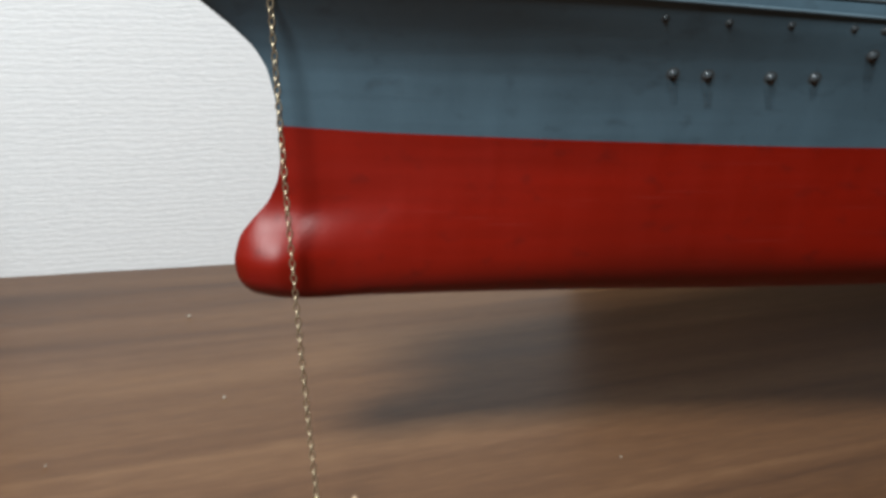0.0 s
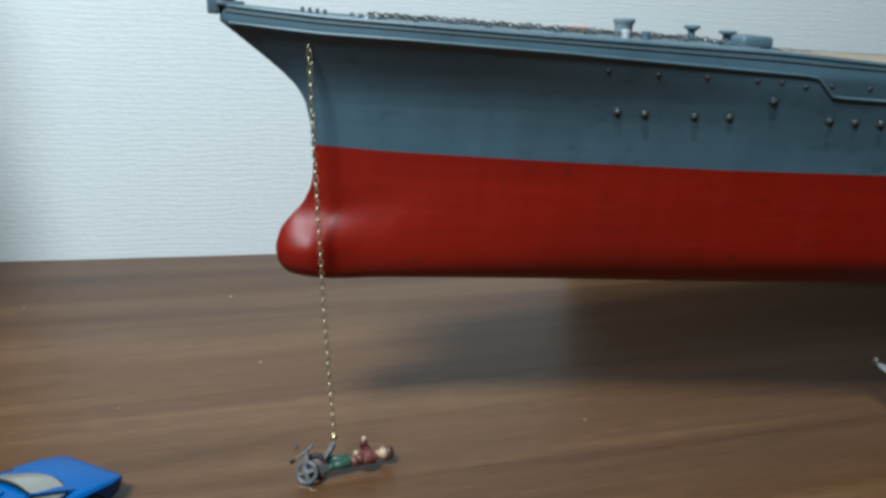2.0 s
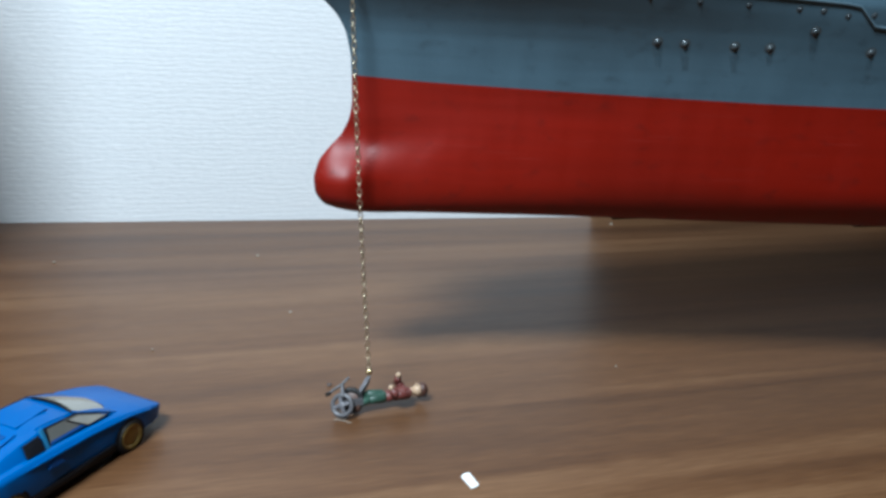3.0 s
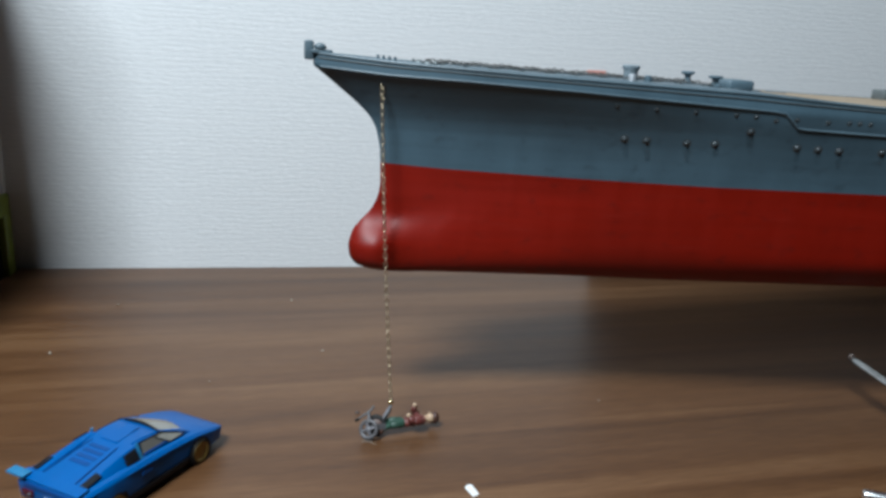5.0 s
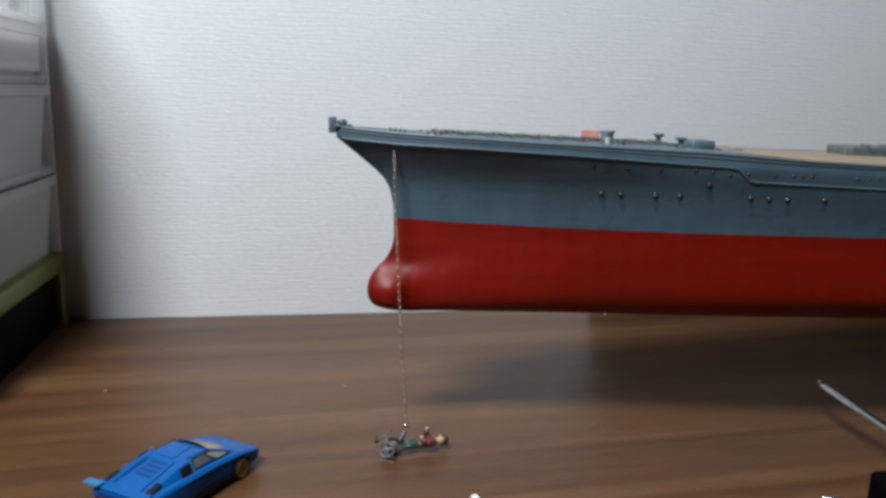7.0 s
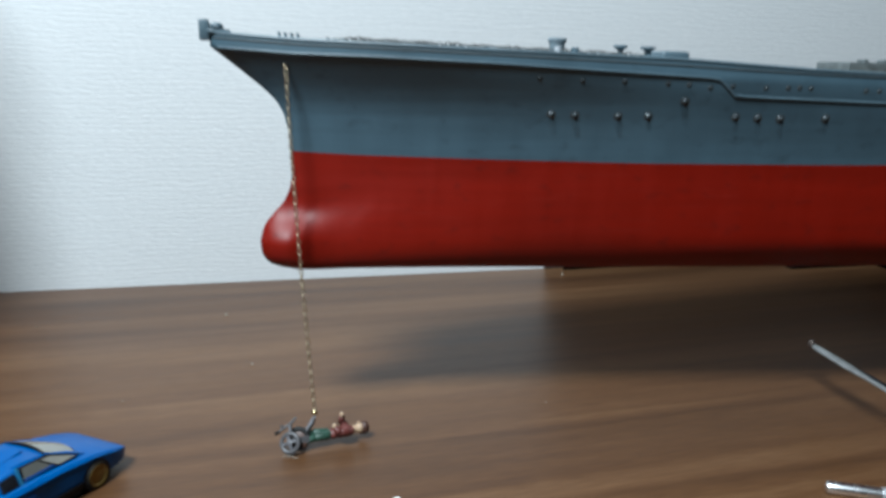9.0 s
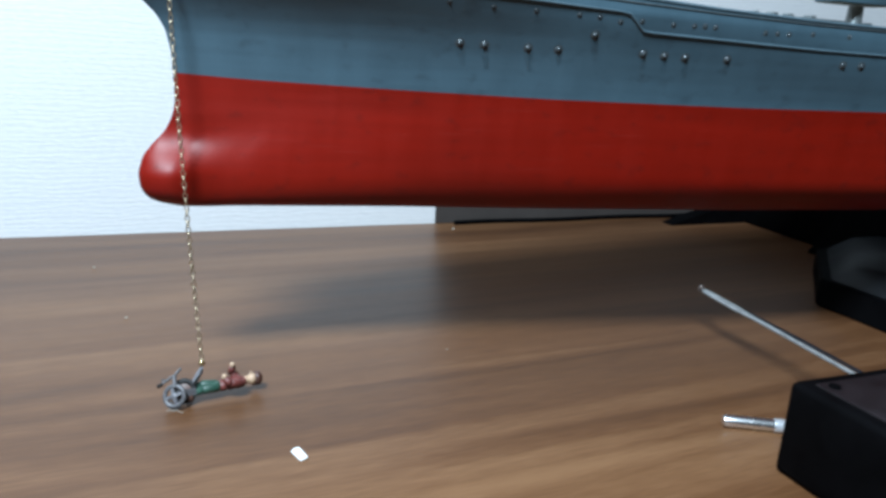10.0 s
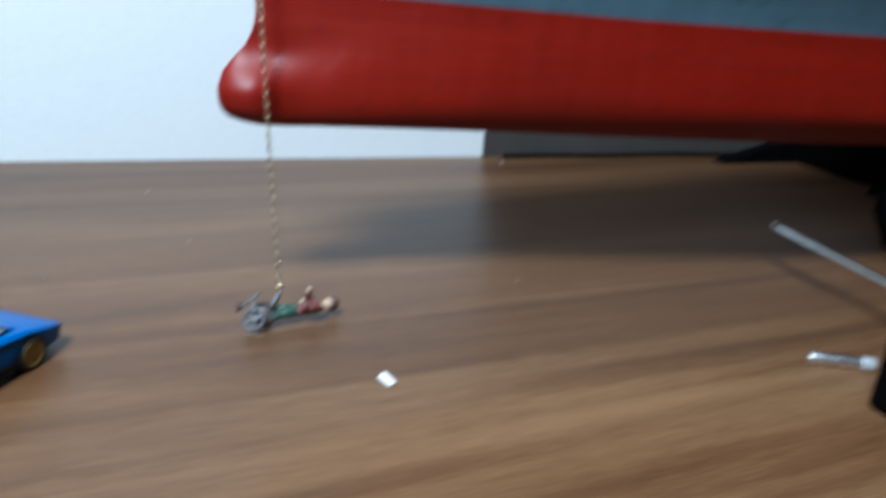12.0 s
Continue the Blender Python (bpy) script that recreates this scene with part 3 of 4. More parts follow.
for sgn in (-1, 1):
    flip = (lambda p: p) if sgn < 0 else (lambda p: (p[0], 2 * SHIP_Y - p[1], p[2]))
    xs = [0.0125 + 0.0042 * i for i in range(41)] + [0.1845, 0.1878, 0.1912, 0.195] + [0.20 + 0.011 * i for i in range(50)]
    pts = [flip((x, SHIP_Y - half(x, rail_z(x)) - 0.0002, rail_z(x))) for x in xs]
    part("side_rail", tube_bm(pts, 0.00042, 8), M_GREYLT, ship, "thin raised moulding along the hull side")
    pts = [flip(p) for p in along_side(0.0095, 0.75, lambda x: deck_z(x) - 0.0002, 0.0, 130)]
    part("gunwale", tube_bm(pts, 0.00060, 8), M_GREYLT, ship)
    # dark bar drawn for the shadow line between the strips of the deck edge
    pts = [flip(p) for p in along_side(0.0115, 0.30, lambda x: 0.62 * deck_z(x) + 0.38 * knuckle_z(x), 0.0001, 90)]
    part("deck_edge_shade", tube_bm(pts, 0.00034, 8), M_WASH_SHADE, ship, "dark bar for the shadow line just under the deck edge")

# portholes
bead = lathe_bm([(0.00125, 0.0), (0.00125, 0.00012), (0.00100, 0.00030), (0.00090, 0.00032), (0.00084, 0.00046), (0.00062, 0.00066), (0.00030, 0.00078), (0.0, 0.00082)], None, 14)
BIG_ME = finish(bead, "porthole", [M_BEAD], 60)
wash = lathe_bm([(0.00175, 0.0), (0.00175, 0.00006)], None, 14)
WASH_ME = finish(wash, "porthole_ring", [M_WASH_SHADE], None)
bead = lathe_bm([(0.00070, 0.0), (0.00070, 0.00018), (0.00052, 0.00030), (0.00044, 0.00022), (0.00030, 0.00040), (0.0, 0.00050)], None, 10)
SMALL_ME = finish(bead, "small_porthole", [M_BEAD], 60)
SMALL_WASH_ME = finish(lathe_bm([(0.00105, 0.0), (0.00105, 0.00005)], None, 12), "porthole_ring", [M_WASH_SHADE], None)
ROW = [(x, z) for x, z in zip((0.1282, 0.1366, 0.1519, 0.1627, 0.1742, 0.1940, 0.2022, 0.2105, 0.2272, 0.2765, 0.2850, 0.3100), (0.1254, 0.1252, 0.1251, 0.1252, 0.1309, 0.1254, 0.1252, 0.1250, 0.1253, 0.1258, 0.1258, 0.1258))]
UPPER = [(0.1214, 0.1383), (0.1363, 0.1377), (0.1510, 0.1375), (0.1665, 0.1371), (0.1740, 0.1369), (0.1819, 0.1358), (0.1897, 0.1364), (0.2018, 0.1360), (0.2099, 0.1361), (0.2140, 0.1362), (0.2182, 0.1361), (0.2390, 0.1355), (0.2440, 0.1355), (0.2490, 0.1355), (0.2592, 0.1362), (0.2756, 0.1362), (0.2950, 0.1355)]
base_inv = Matrix.Translation((0.5, SHIP_Y, KEEL)).inverted()
for x, z in ROW:
    hole = new("porthole", BIG_ME)
    hole.parent, hole.matrix_local = ship, base_inv @ side_frame(x, z, -0.0001)
    ring = new("porthole_ring", WASH_ME)
    ring.parent, ring.matrix_local = ship, base_inv @ side_frame(x, z, -0.00002)
# dark weathering streaks running down from the portholes
rnd = random.Random(5)
for x, z in ROW[:9]:
    long, wide = rnd.uniform(0.0050, 0.0085), rnd.uniform(0.0013, 0.0020)
    bm = bmesh.new()
    rows = []
    for j in range(7):
        zz = z - 0.0004 - long * j / 6
        w = wide * (1 - 0.55 * j / 6)
        rows.append([bm.verts.new(side_frame(x + w * k + 0.3 * (z - zz), zz, 0.00005).translation) for k in (-1, 0, 1)])
    for a, b in zip(rows, rows[1:]):
        for k in range(2):
            bm.faces.new((a[k], a[k + 1], b[k + 1], b[k]))
    part("weather_streak", bm, M_STREAK, ship, "dark weathering streak")
for x, z in UPPER:
    hole = new("small_porthole", SMALL_ME)
    hole.parent, hole.matrix_local = ship, base_inv @ side_frame(x, z, -0.0001)
    ring = new("porthole_ring", SMALL_WASH_ME)
    ring.parent, ring.matrix_local = ship, base_inv @ side_frame(x, z, -0.00002)


def on_deck(x, y):
    b = max(0.001, half(x, deck_z(x)))
    k = min(1.0, abs(y - SHIP_Y) / b)
    return deck_z(x) - 0.0003 + 0.0006 * (1 - k * k)


# bow chock at the stem head
bm = box_bm(0.0064, 0.0100, SHIP_Y - 0.0016, SHIP_Y + 0.0016, 0.1490, 0.1562, 0.0007)
ball_bm((0.0124, SHIP_Y - 0.0013, 0.1538), 0.0020, (1.5, 0.8, 0.95), None, bm)
ball_bm((0.0124, SHIP_Y + 0.0013, 0.1538), 0.0020, (1.5, 0.8, 0.95), None, bm)
box_bm(0.009, 0.017, SHIP_Y - 0.0022, SHIP_Y + 0.0022, 0.1515, 0.1529, 0.0004, 2, bm)
part("bow_chock", bm, M_GREYLT, ship, "small grey chock with two lobes at the stem head")
for k in range(4):
    x = 0.0335 + 0.0021 * k
    y = SHIP_Y - half(x, deck_z(x)) + 0.0030
    part("deck_post", rod_bm((x, y, on_deck(x, y)), (x, y, on_deck(x, y) + 0.0019), 0.00045, 0.0006, 8), M_GREYLT, ship)

# fairlead bulge on the deck edge
x = 0.1035
y = SHIP_Y - half(x, deck_z(x)) + 0.0006
part("fairlead", ball_bm((x, y, deck_z(x) - 0.0003), 0.0016, (2.8, 0.9, 0.8)), M_GREYLT, ship)


def capstan(x, y, h, r):
    z = on_deck(x, y)
    prof = [(r * 0.9, 0), (r * 0.9, h * 0.12), (r * 0.45, h * 0.3), (r * 0.42, h * 0.6), (r * 0.8, h * 0.78), (r, h * 0.82), (r, h * 0.94), (r * 0.85, h), (0, h)]
    part("capstan", lathe_bm(prof, Matrix.Translation((x, y, z)), 16), M_GREYLT, ship, "mushroom-shaped grey capstan")


capstan(0.1703, 0.2000, 0.0053, 0.0029)
capstan(0.1738, 0.1830, 0.0046, 0.0030)
z = on_deck(0.1376, 0.1865)
part("windlass", lathe_bm([(0.0033, 0), (0.0030, 0.0008), (0.0029, 0.0042), (0.0034, 0.0050), (0.0036, 0.0054), (0.0036, 0.0062), (0.0031, 0.0065), (0, 0.0065)], Matrix.Translation((0.1376, 0.1865, z - 0.0005)), 20), M_PALE, ship, "pale grey drum with a flared top")
part("bollard", rod_bm((0.1355, 0.1800, z - 0.0005), (0.1355, 0.1800, z + 0.0026), 0.0014, 0.0014, 10), M_SILVER, ship, "pale worn bollard")
part("bollard", rod_bm((0.1420, 0.1790, z - 0.0006), (0.1420, 0.1790, z + 0.0024), 0.0016, 0.0016, 10), M_GREYLT, ship)
zz = on_deck(0.187, 0.19)
bm = box_bm(0.1810, 0.1933, 0.1845, 0.1985, zz - 0.0006, zz + 0.0039, 0.0014, 3)
part("deck_house", bm, M_GREYLT, ship, "low grey housing with rounded edges")
part("hatch", box_bm(0.1755, 0.1815, 0.1735, 0.1775, zz - 0.0008, zz + 0.0007, 0.0003), M_GREYLT, ship)
zz = on_deck(0.203, 0.185)
part("hatch", box_bm(0.1985, 0.2065, 0.1820, 0.1870, zz - 0.0005, zz + 0.0009, 0.0003), M_STEEL, ship, "flat dark deck hatch")
# hawse covers
for y in (0.1795, 0.2010):
    z = on_deck(0.0525, y)
    bm = ball_bm((0.0525, y, z), 0.0016, (1.5, 1, 0.9))
    ball_bm((0.0555, y + 0.0006, z + 0.0004), 0.0011, (1.2, 1, 1), None, bm)
    ball_bm((0.0500, y - 0.0004, z + 0.0008), 0.0008, (1, 1, 1.1), None, bm)
    part("hawse_cover", bm, M_STEEL, ship, "dark lumpy hawse pipe cover")

# structures on the wooden deck further aft
z = on_deck(0.30, 0.205)
bm = box_bm(0.2790, 0.3600, 0.1985, 0.2200, z - 0.0008, 0.1462, 0.0005)
for bx, bw in ((0.2885, 0.0025), (0.2990, 0.0035), (0.309, 0.0030), (0.322, 0.0040)):
    box_bm(bx, bx + bw, 0.2010, 0.2060, 0.1458, 0.1474, 0.0004, 1, bm)
part("breakwater", bm, M_STEEL, ship, "low dark grey deck structure with small fittings")
z = on_deck(0.3075, 0.165)
bm = lathe_bm([(0.0040, 0), (0.0034, 0.0012), (0.0030, 0.010)], Matrix.Translation((0.3085, 0.165, z - 0.0006)), 16)
part("mount_pedestal", bm, M_STEEL, ship, "dark round pedestal")
bm = loft_bm([[(x, 0.165 + s * w, zz) for s, zz in ((-1, 0.1505), (1, 0.1505), (1, t), (-1, t))] for x, w, t in ((0.2885, 0.0040, 0.1540), (0.2925, 0.0062, 0.1556), (0.3190, 0.0066, 0.1560), (0.3230, 0.0045, 0.1545))])
bmesh.ops.bevel(bm, geom=bm.edges[:], offset=0.0005, segments=2, affect="EDGES")
part("mount_shield", bm, M_GREY, ship, "boxy grey gun shield on a pedestal")

# bridge block amidships, unseen, added to block lamp light at the right
bm = loft_bm([[(xa, SHIP_Y - w, z), (xb, SHIP_Y - w, z), (xb, SHIP_Y + w, z), (xa, SHIP_Y + w, z)] for xa, xb, w, z in ((0.430, 0.62, 0.050, 0.136), (0.432, 0.61, 0.048, 0.165), (0.455, 0.60, 0.034, 0.172), (0.460, 0.55, 0.028, 0.225), (0.470, 0.52, 0.018, 0.290))])
part("superstructure", bm, M_GREY, ship, "grey stepped bridge block, unseen, added to block light")

# chain link, shared by all chains
LINK_L, LINK_W, LINK_R = 0.00255, 0.00172, 0.00023


def link_mesh(name, material, k=1.0):
    bm = bmesh.new()
    n, m = 12, 6
    L_, W_, R_ = LINK_L * k, LINK_W * k, LINK_R * k
    rings = []
    for i in range(n):
        a = 2 * math.pi * i / n
        cx, cz = (W_ / 2 - R_) * math.cos(a), (L_ / 2 - R_) * math.sin(a)
        cx, cz = cx * (1 + 0.12 * abs(math.sin(2 * a))), cz
        t = Vector((math.cos(a), 0, math.sin(a)))
        rings.append([bm.verts.new(Vector((cx, 0, cz)) + R_ * (math.cos(2 * math.pi * j / m) * t + math.sin(2 * math.pi * j / m) * Vector((0, 1, 0)))) for j in range(m)])
    for i in range(n):
        for j in range(m):
            a, b = rings[i], rings[(i + 1) % n]
            bm.faces.new((a[j], a[(j + 1) % m], b[(j + 1) % m], b[j]))
    return finish(bm, name, material, 60)


def chain(points, me, parent, pitch, seed):
    """Links along a line of points, each turned a quarter against the last."""
    rnd = random.Random(seed)
    pts = [Vector(p) for p in points]
    lens = [0.0]
    for a, b in zip(pts, pts[1:]):
        lens.append(lens[-1] + (b - a).length)
    n = int(lens[-1] / pitch)
    inv = ORIGIN[parent].inverted()
    for i in range(n + 1):
        s = i * pitch
        k = max(j for j in range(len(lens) - 1) if lens[j] <= s + 1e-9)
        d = (pts[k + 1] - pts[k]).normalized()
        p = pts[k] + d * (s - lens[k])
        q = d.to_track_quat("Z", "Y").to_matrix().to_4x4()
        ob = new("chain_link", me)
        ob.parent = parent
        ob.matrix_local = inv @ Matrix.Translation(p) @ q @ pose(0, 0, 0, rnd.uniform(-9, 9), rnd.uniform(-9, 9), 22 + 90 * (i % 2) + rnd.uniform(-14, 14))


# anchor chains lying on the foredeck
DECK_LINK = link_mesh("deck_chain_link", M_CHAINST, 1.0)
for y0, y1, seed in ((0.1800, 0.1815, 3), (0.2005, 0.2000, 4)):
    run = thing("deck_chain", (0.11, y0, on_deck(0.11, y0)), "grey metal anchor chain lying along the foredeck", "chain", "anchor chains")
    pts = []
    for i in range(32):
        x = 0.0560 + (0.1725 - 0.0560) * i / 31
        y = y0 + (y1 - y0) * i / 31 + 0.0006 * math.sin(i * 1.3 + seed)
        pts.append((x, y, on_deck(x, y) + 0.00075 + 0.0006 * abs(math.sin(i * 2.1 + seed))))
    chain(pts, DECK_LINK, run, 0.00165, seed)

# hanging chain, from the hawse pipe down to the figurine
HANG_LINK = link_mesh("brass_chain_link", M_BRASS, 1.0)
HAWSE = Vector((0.0352, SHIP_Y - half(0.0352, 0.1412) - 0.0004, 0.1412))
RING = Vector((0.0420, 0.1730, 0.0132))
hang = thing("hanging_chain", tuple(RING), "fine brass chain hanging from the bow to a figurine", "chain")
chain([RING + (HAWSE - RING) * f + Vector((-0.0006 * math.sin(math.pi * f), 0, 0)) for f in [i / 8 for i in range(9)]], HANG_LINK, hang, 0.00188, 7)
m = side_frame(0.0352, 0.1412, -0.0002)
part("hawse_pipe", lathe_bm([(0.0013, 0), (0.0013, 0.0004), (0.0008, 0.0005)], m, 14), M_WASH_SHADE, ship, "dark hawse hole")


# ---- figurine lying on the desk, and its wheeled scooter ----
AX = Vector((0.0300, 0.0054, 0)).normalized()
FX = math.degrees(math.atan2(AX.y, AX.x))
FIG = pose(0.0331, 0.1682, 0.0, 0, 0, FX)


def fig_point(x, y, z):
    return FIG @ Vector((x, y, z))


bm = bmesh.new()
TURN = pose(0, 0, 0, 0, 0, FX)
# boots, legs, belt, jacket, arms, neck, face, hair; x runs from feet to head, z up from the desk
for sy in (-1, 1):
    ball_bm(fig_point(0.0042, 0.0018 * sy, 0.0030), 0.0020, (0.8, 0.9, 1.40), TURN, bm, 4)
    rod_bm(fig_point(0.0040, 0.0017 * sy, 0.0036), fig_point(0.0085, 0.0014 * sy, 0.0050 + 0.0004 * sy), 0.0012, 0.0014, 10, bm, 3)
    rod_bm(fig_point(0.0082, 0.0014 * sy, 0.0050 + 0.0004 * sy), fig_point(0.0140, 0.0010 * sy, 0.0044), 0.0015, 0.0018, 10, bm, 3)
ball_bm(fig_point(0.0140, 0, 0.0044), 0.0025, (0.8, 1.10, 0.90), TURN, bm, 3)
ball_bm(fig_point(0.0158, 0, 0.0043), 0.0029, (1.0, 1.12, 0.90), TURN, bm, 2)
ball_bm(fig_point(0.0184, 0, 0.0044), 0.0031, (1.1, 1.15, 0.90), TURN, bm, 2)
ball_bm(fig_point(0.0208, 0, 0.0046), 0.0033, (1.0, 1.18, 0.90), TURN, bm, 2)
ball_bm(fig_point(0.0229, 0, 0.0046), 0.0024, (0.8, 1.25, 0.85), TURN, bm, 2)
for sy in (-1, 1):
    back_x = 0.0022 * (1 + sy)
    ball_bm(fig_point(0.0216, 0.0031 * sy, 0.0052), 0.0017, (1, 1, 1), TURN, bm, 2)
    rod_bm(fig_point(0.0216, 0.0031 * sy, 0.0052), fig_point(0.0176 + back_x * 0.6, 0.0042 * sy, 0.0066), 0.0015, 0.0014, 8, bm, 2)
    rod_bm(fig_point(0.0176 + back_x * 0.6, 0.0042 * sy, 0.0064), fig_point(0.0158 + back_x, 0.0028 * sy, 0.0086 + 0.0008 * sy), 0.0014, 0.0012, 8, bm, 2)
    ball_bm(fig_point(0.0157 + back_x, 0.0026 * sy, 0.0094 + 0.0008 * sy), 0.0012, (1, 1, 1.1), TURN, bm, 0)
rod_bm(fig_point(0.0230, 0, 0.0046), fig_point(0.0252, 0, 0.0046), 0.0015, 0.0014, 8, bm, 0)
ball_bm(fig_point(0.0264, 0, 0.0047), 0.0026, (0.95, 0.95, 1.05), TURN, bm, 0)
ball_bm(fig_point(0.0258, -0.0004, 0.0074), 0.0005, (1, 1, 1.2), TURN, bm, 0)
ball_bm(fig_point(0.0283, 0, 0.0046), 0.0029, (0.85, 1.05, 1.15), TURN, bm, 1)
ball_bm(fig_point(0.0273, 0.0010, 0.0034), 0.0026, (0.8, 1.0, 0.9), TURN, bm, 1)
alone("figurine", bm, [M_SKIN, M_HAIR, M_JACKET, M_TROUSER, M_BOOT], "tiny painted figurine in maroon and green lying on the desk", "figurine", smooth=60)

scoot = thing("toy_scooter", tuple(fig_point(0, 0, 0)), "tiny gunmetal scooter with a spoked wheel lying by the figurine", "toy scooter")
WH = FIG @ pose(-0.0012, -0.0022, 0.0046, 66, 0, -40)


def ring_bm(rad, r, m, seg=20, sub=8, bm=None):
    bm = bm or bmesh.new()
    rings = []
    for i in range(seg):
        a = 2 * math.pi * i / seg
        c = Vector((math.cos(a), math.sin(a), 0))
        rings.append([bm.verts.new(m @ (c * (rad + r * math.cos(2 * math.pi * j / sub)) + Vector((0, 0, r * math.sin(2 * math.pi * j / sub))))) for j in range(sub)])
    for i in range(seg):
        for j in range(sub):
            a, b = rings[i], rings[(i + 1) % seg]
            bm.faces.new((a[j], a[(j + 1) % sub], b[(j + 1) % sub], b[j]))
    return bm


wheel = part("wheel", ring_bm(0.0034, 0.0008, WH, 24), M_GUN, scoot, "scuffed grey tyre")
bm = lathe_bm([(0.0011, -0.0009), (0.0011, 0.0008), (0, 0.0012)], WH, 10)
for k in range(4):
    a = 2 * math.pi * (k + 0.3) / 4
    rod_bm(WH @ Vector((0, 0, 0.0003)), WH @ Vector((0.0034 * math.cos(a), 0.0034 * math.sin(a), 0)), 0.00080, 0.00060, 6, bm)
part("spokes", bm, M_WORN, wheel, "worn silver hub and broad spokes")
WH2 = FIG @ pose(0.0026, 0.0002, 0.0046, 66, 0, -26)
rear = part("wheel", ring_bm(0.0034, 0.0010, WH2, 22), M_TYRE, scoot, "black rear tyre")
part("rim", lathe_bm([(0.0031, -0.0005), (0.0031, 0.0003), (0.0012, 0.0008), (0, 0.0008)], WH2, 16), M_BOOT, rear, "brown painted rim")
part("front_fork", rod_bm(fig_point(-0.0008, -0.0016, 0.0072), fig_point(-0.0002, 0.0014, 0.0108), 0.0008, 0.0006, 8), M_GUN, scoot)
part("handlebar", tube_bm([fig_point(-0.0052, 0.0002, 0.0082), fig_point(-0.0034, 0.0008, 0.0090), fig_point(0.0000, 0.0014, 0.0106), fig_point(0.0022, 0.0020, 0.0124)], 0.00045, 8), M_GUN, scoot)
part("grip", rod_bm(fig_point(-0.0062, 0.0000, 0.0080), fig_point(-0.0044, 0.0004, 0.0084), 0.0007, 0.0006, 8), M_TYRE, scoot, "dark handlebar grip")
part("footboard", loft_bm([[fig_point(x, y, z) for y, z in ((-0.0030, 0.0040), (-0.0020, 0.0062), (-0.0012, 0.0058), (-0.0024, 0.0036))] for x in (0.0010, 0.0060)]), M_GUN, scoot)
part("column", loft_bm([[fig_point(x, y - w, z), fig_point(x, y + w, z), fig_point(x + 0.0004, y + w, z + h), fig_point(x + 0.0004, y - w, z + h)] for x, y, z, w, h in ((0.0050, -0.0002, 0.0062, 0.0010, 0.0016), (0.0076, 0.0016, 0.0078, 0.0014, 0.0022), (0.0094, 0.0028, 0.0092, 0.0010, 0.0026))]), M_WORN, scoot, "pale grey column that carries the chain's eye")
part("ball", ball_bm(tuple(RING + Vector((0, 0, -0.0006))), 0.00150), M_BRASSBALL, hang, "bright brass ball at the chain's end")
part("gear_block", ball_bm(fig_point(0.0008, 0.0004, 0.0044), 0.0030, (0.8, 1.0, 1.1), TURN), M_GUN, scoot)


# ---- toy sports car ----
HEAD = math.degrees(math.atan2(0.0328, 0.0232))
CARM = Matrix.Translation((-0.0560, 0.1473, 0.0)) @ pose(0, 0, 0, 0, 0, HEAD)
car = new("toy_car")
car.empty_display_size = 0.01
car.matrix_world = CARM
tagged(car, "small glossy blue wedge-shaped diecast sports car on the desk", "toy car")
ORIGIN[car] = Matrix()


def car_part(name, bm, material, parent=None, label="", smooth=30):
    ob = new(name, finish(bm, name, material, smooth))
    ob.parent = parent or car
    return tagged(ob, label)


FAX, RAX, TRACK, WR = 0.0201, -0.0201, 0.0128, 0.0048


def section(x, zb, wb, zs, ws, zt, wt):
    """Sill, waist and top of the body at one station."""
    return [(x, -wb, zb), (x, -ws, zs), (x, -wt, zt), (x, wt, zt), (x, ws, zs), (x, wb, zb)]


bm = loft_bm([
    section(0.0362, 0.0046, 0.0112, 0.0064, 0.0118, 0.0072, 0.0114),
    section(0.0335, 0.0030, 0.0126, 0.0076, 0.0134, 0.0084, 0.0127),
    section(0.0270, 0.0030, 0.0138, 0.0096, 0.0146, 0.0106, 0.0136),
    section(0.0200, 0.0030, 0.0142, 0.0113, 0.0150, 0.0124, 0.0138),
    section(0.0130, 0.0030, 0.0141, 0.0121, 0.0148, 0.0134, 0.0134),
    section(0.0000, 0.0030, 0.0141, 0.0128, 0.0147, 0.0142, 0.0132),
    section(-0.0120, 0.0030, 0.0145, 0.0134, 0.0153, 0.0149, 0.0140),
    section(-0.0210, 0.0030, 0.0149, 0.0138, 0.0157, 0.0151, 0.0144),
    section(-0.0290, 0.0048, 0.0144, 0.0137, 0.0152, 0.0149, 0.0138),
    section(-0.0332, 0.0076, 0.0130, 0.0130, 0.0141, 0.0141, 0.0130),
])
bmesh.ops.bevel(bm, geom=[e for e in bm.edges], offset=0.0004, segments=1, affect="EDGES")
body = car_part("body", bm, M_BLUE, None, "glossy blue wedge body")


def cabin(x, zb, wb, zt, wt):
    return [(x, -wb, zb), (x, -wt, zt), (x, wt, zt), (x, wb, zb)]


bm = loft_bm([
    cabin(0.0200, 0.0112, 0.0124, 0.0122, 0.0120),
    cabin(0.0130, 0.0124, 0.0125, 0.0157, 0.0108),
    cabin(0.0060, 0.0128, 0.0126, 0.0186, 0.0092),
    cabin(-0.0030, 0.0130, 0.0126, 0.0193, 0.0086),
    cabin(-0.0100, 0.0134, 0.0124, 0.0187, 0.0084),
    cabin(-0.0140, 0.0138, 0.0120, 0.0178, 0.0082),
    cabin(-0.0300, 0.0142, 0.0112, 0.0150, 0.0090),
])
bmesh.ops.bevel(bm, geom=[e for e in bm.edges], offset=0.0005, segments=2, affect="EDGES")
car_part("roof", bm, M_BLUE, None, "blue roof and sloping engine cover")


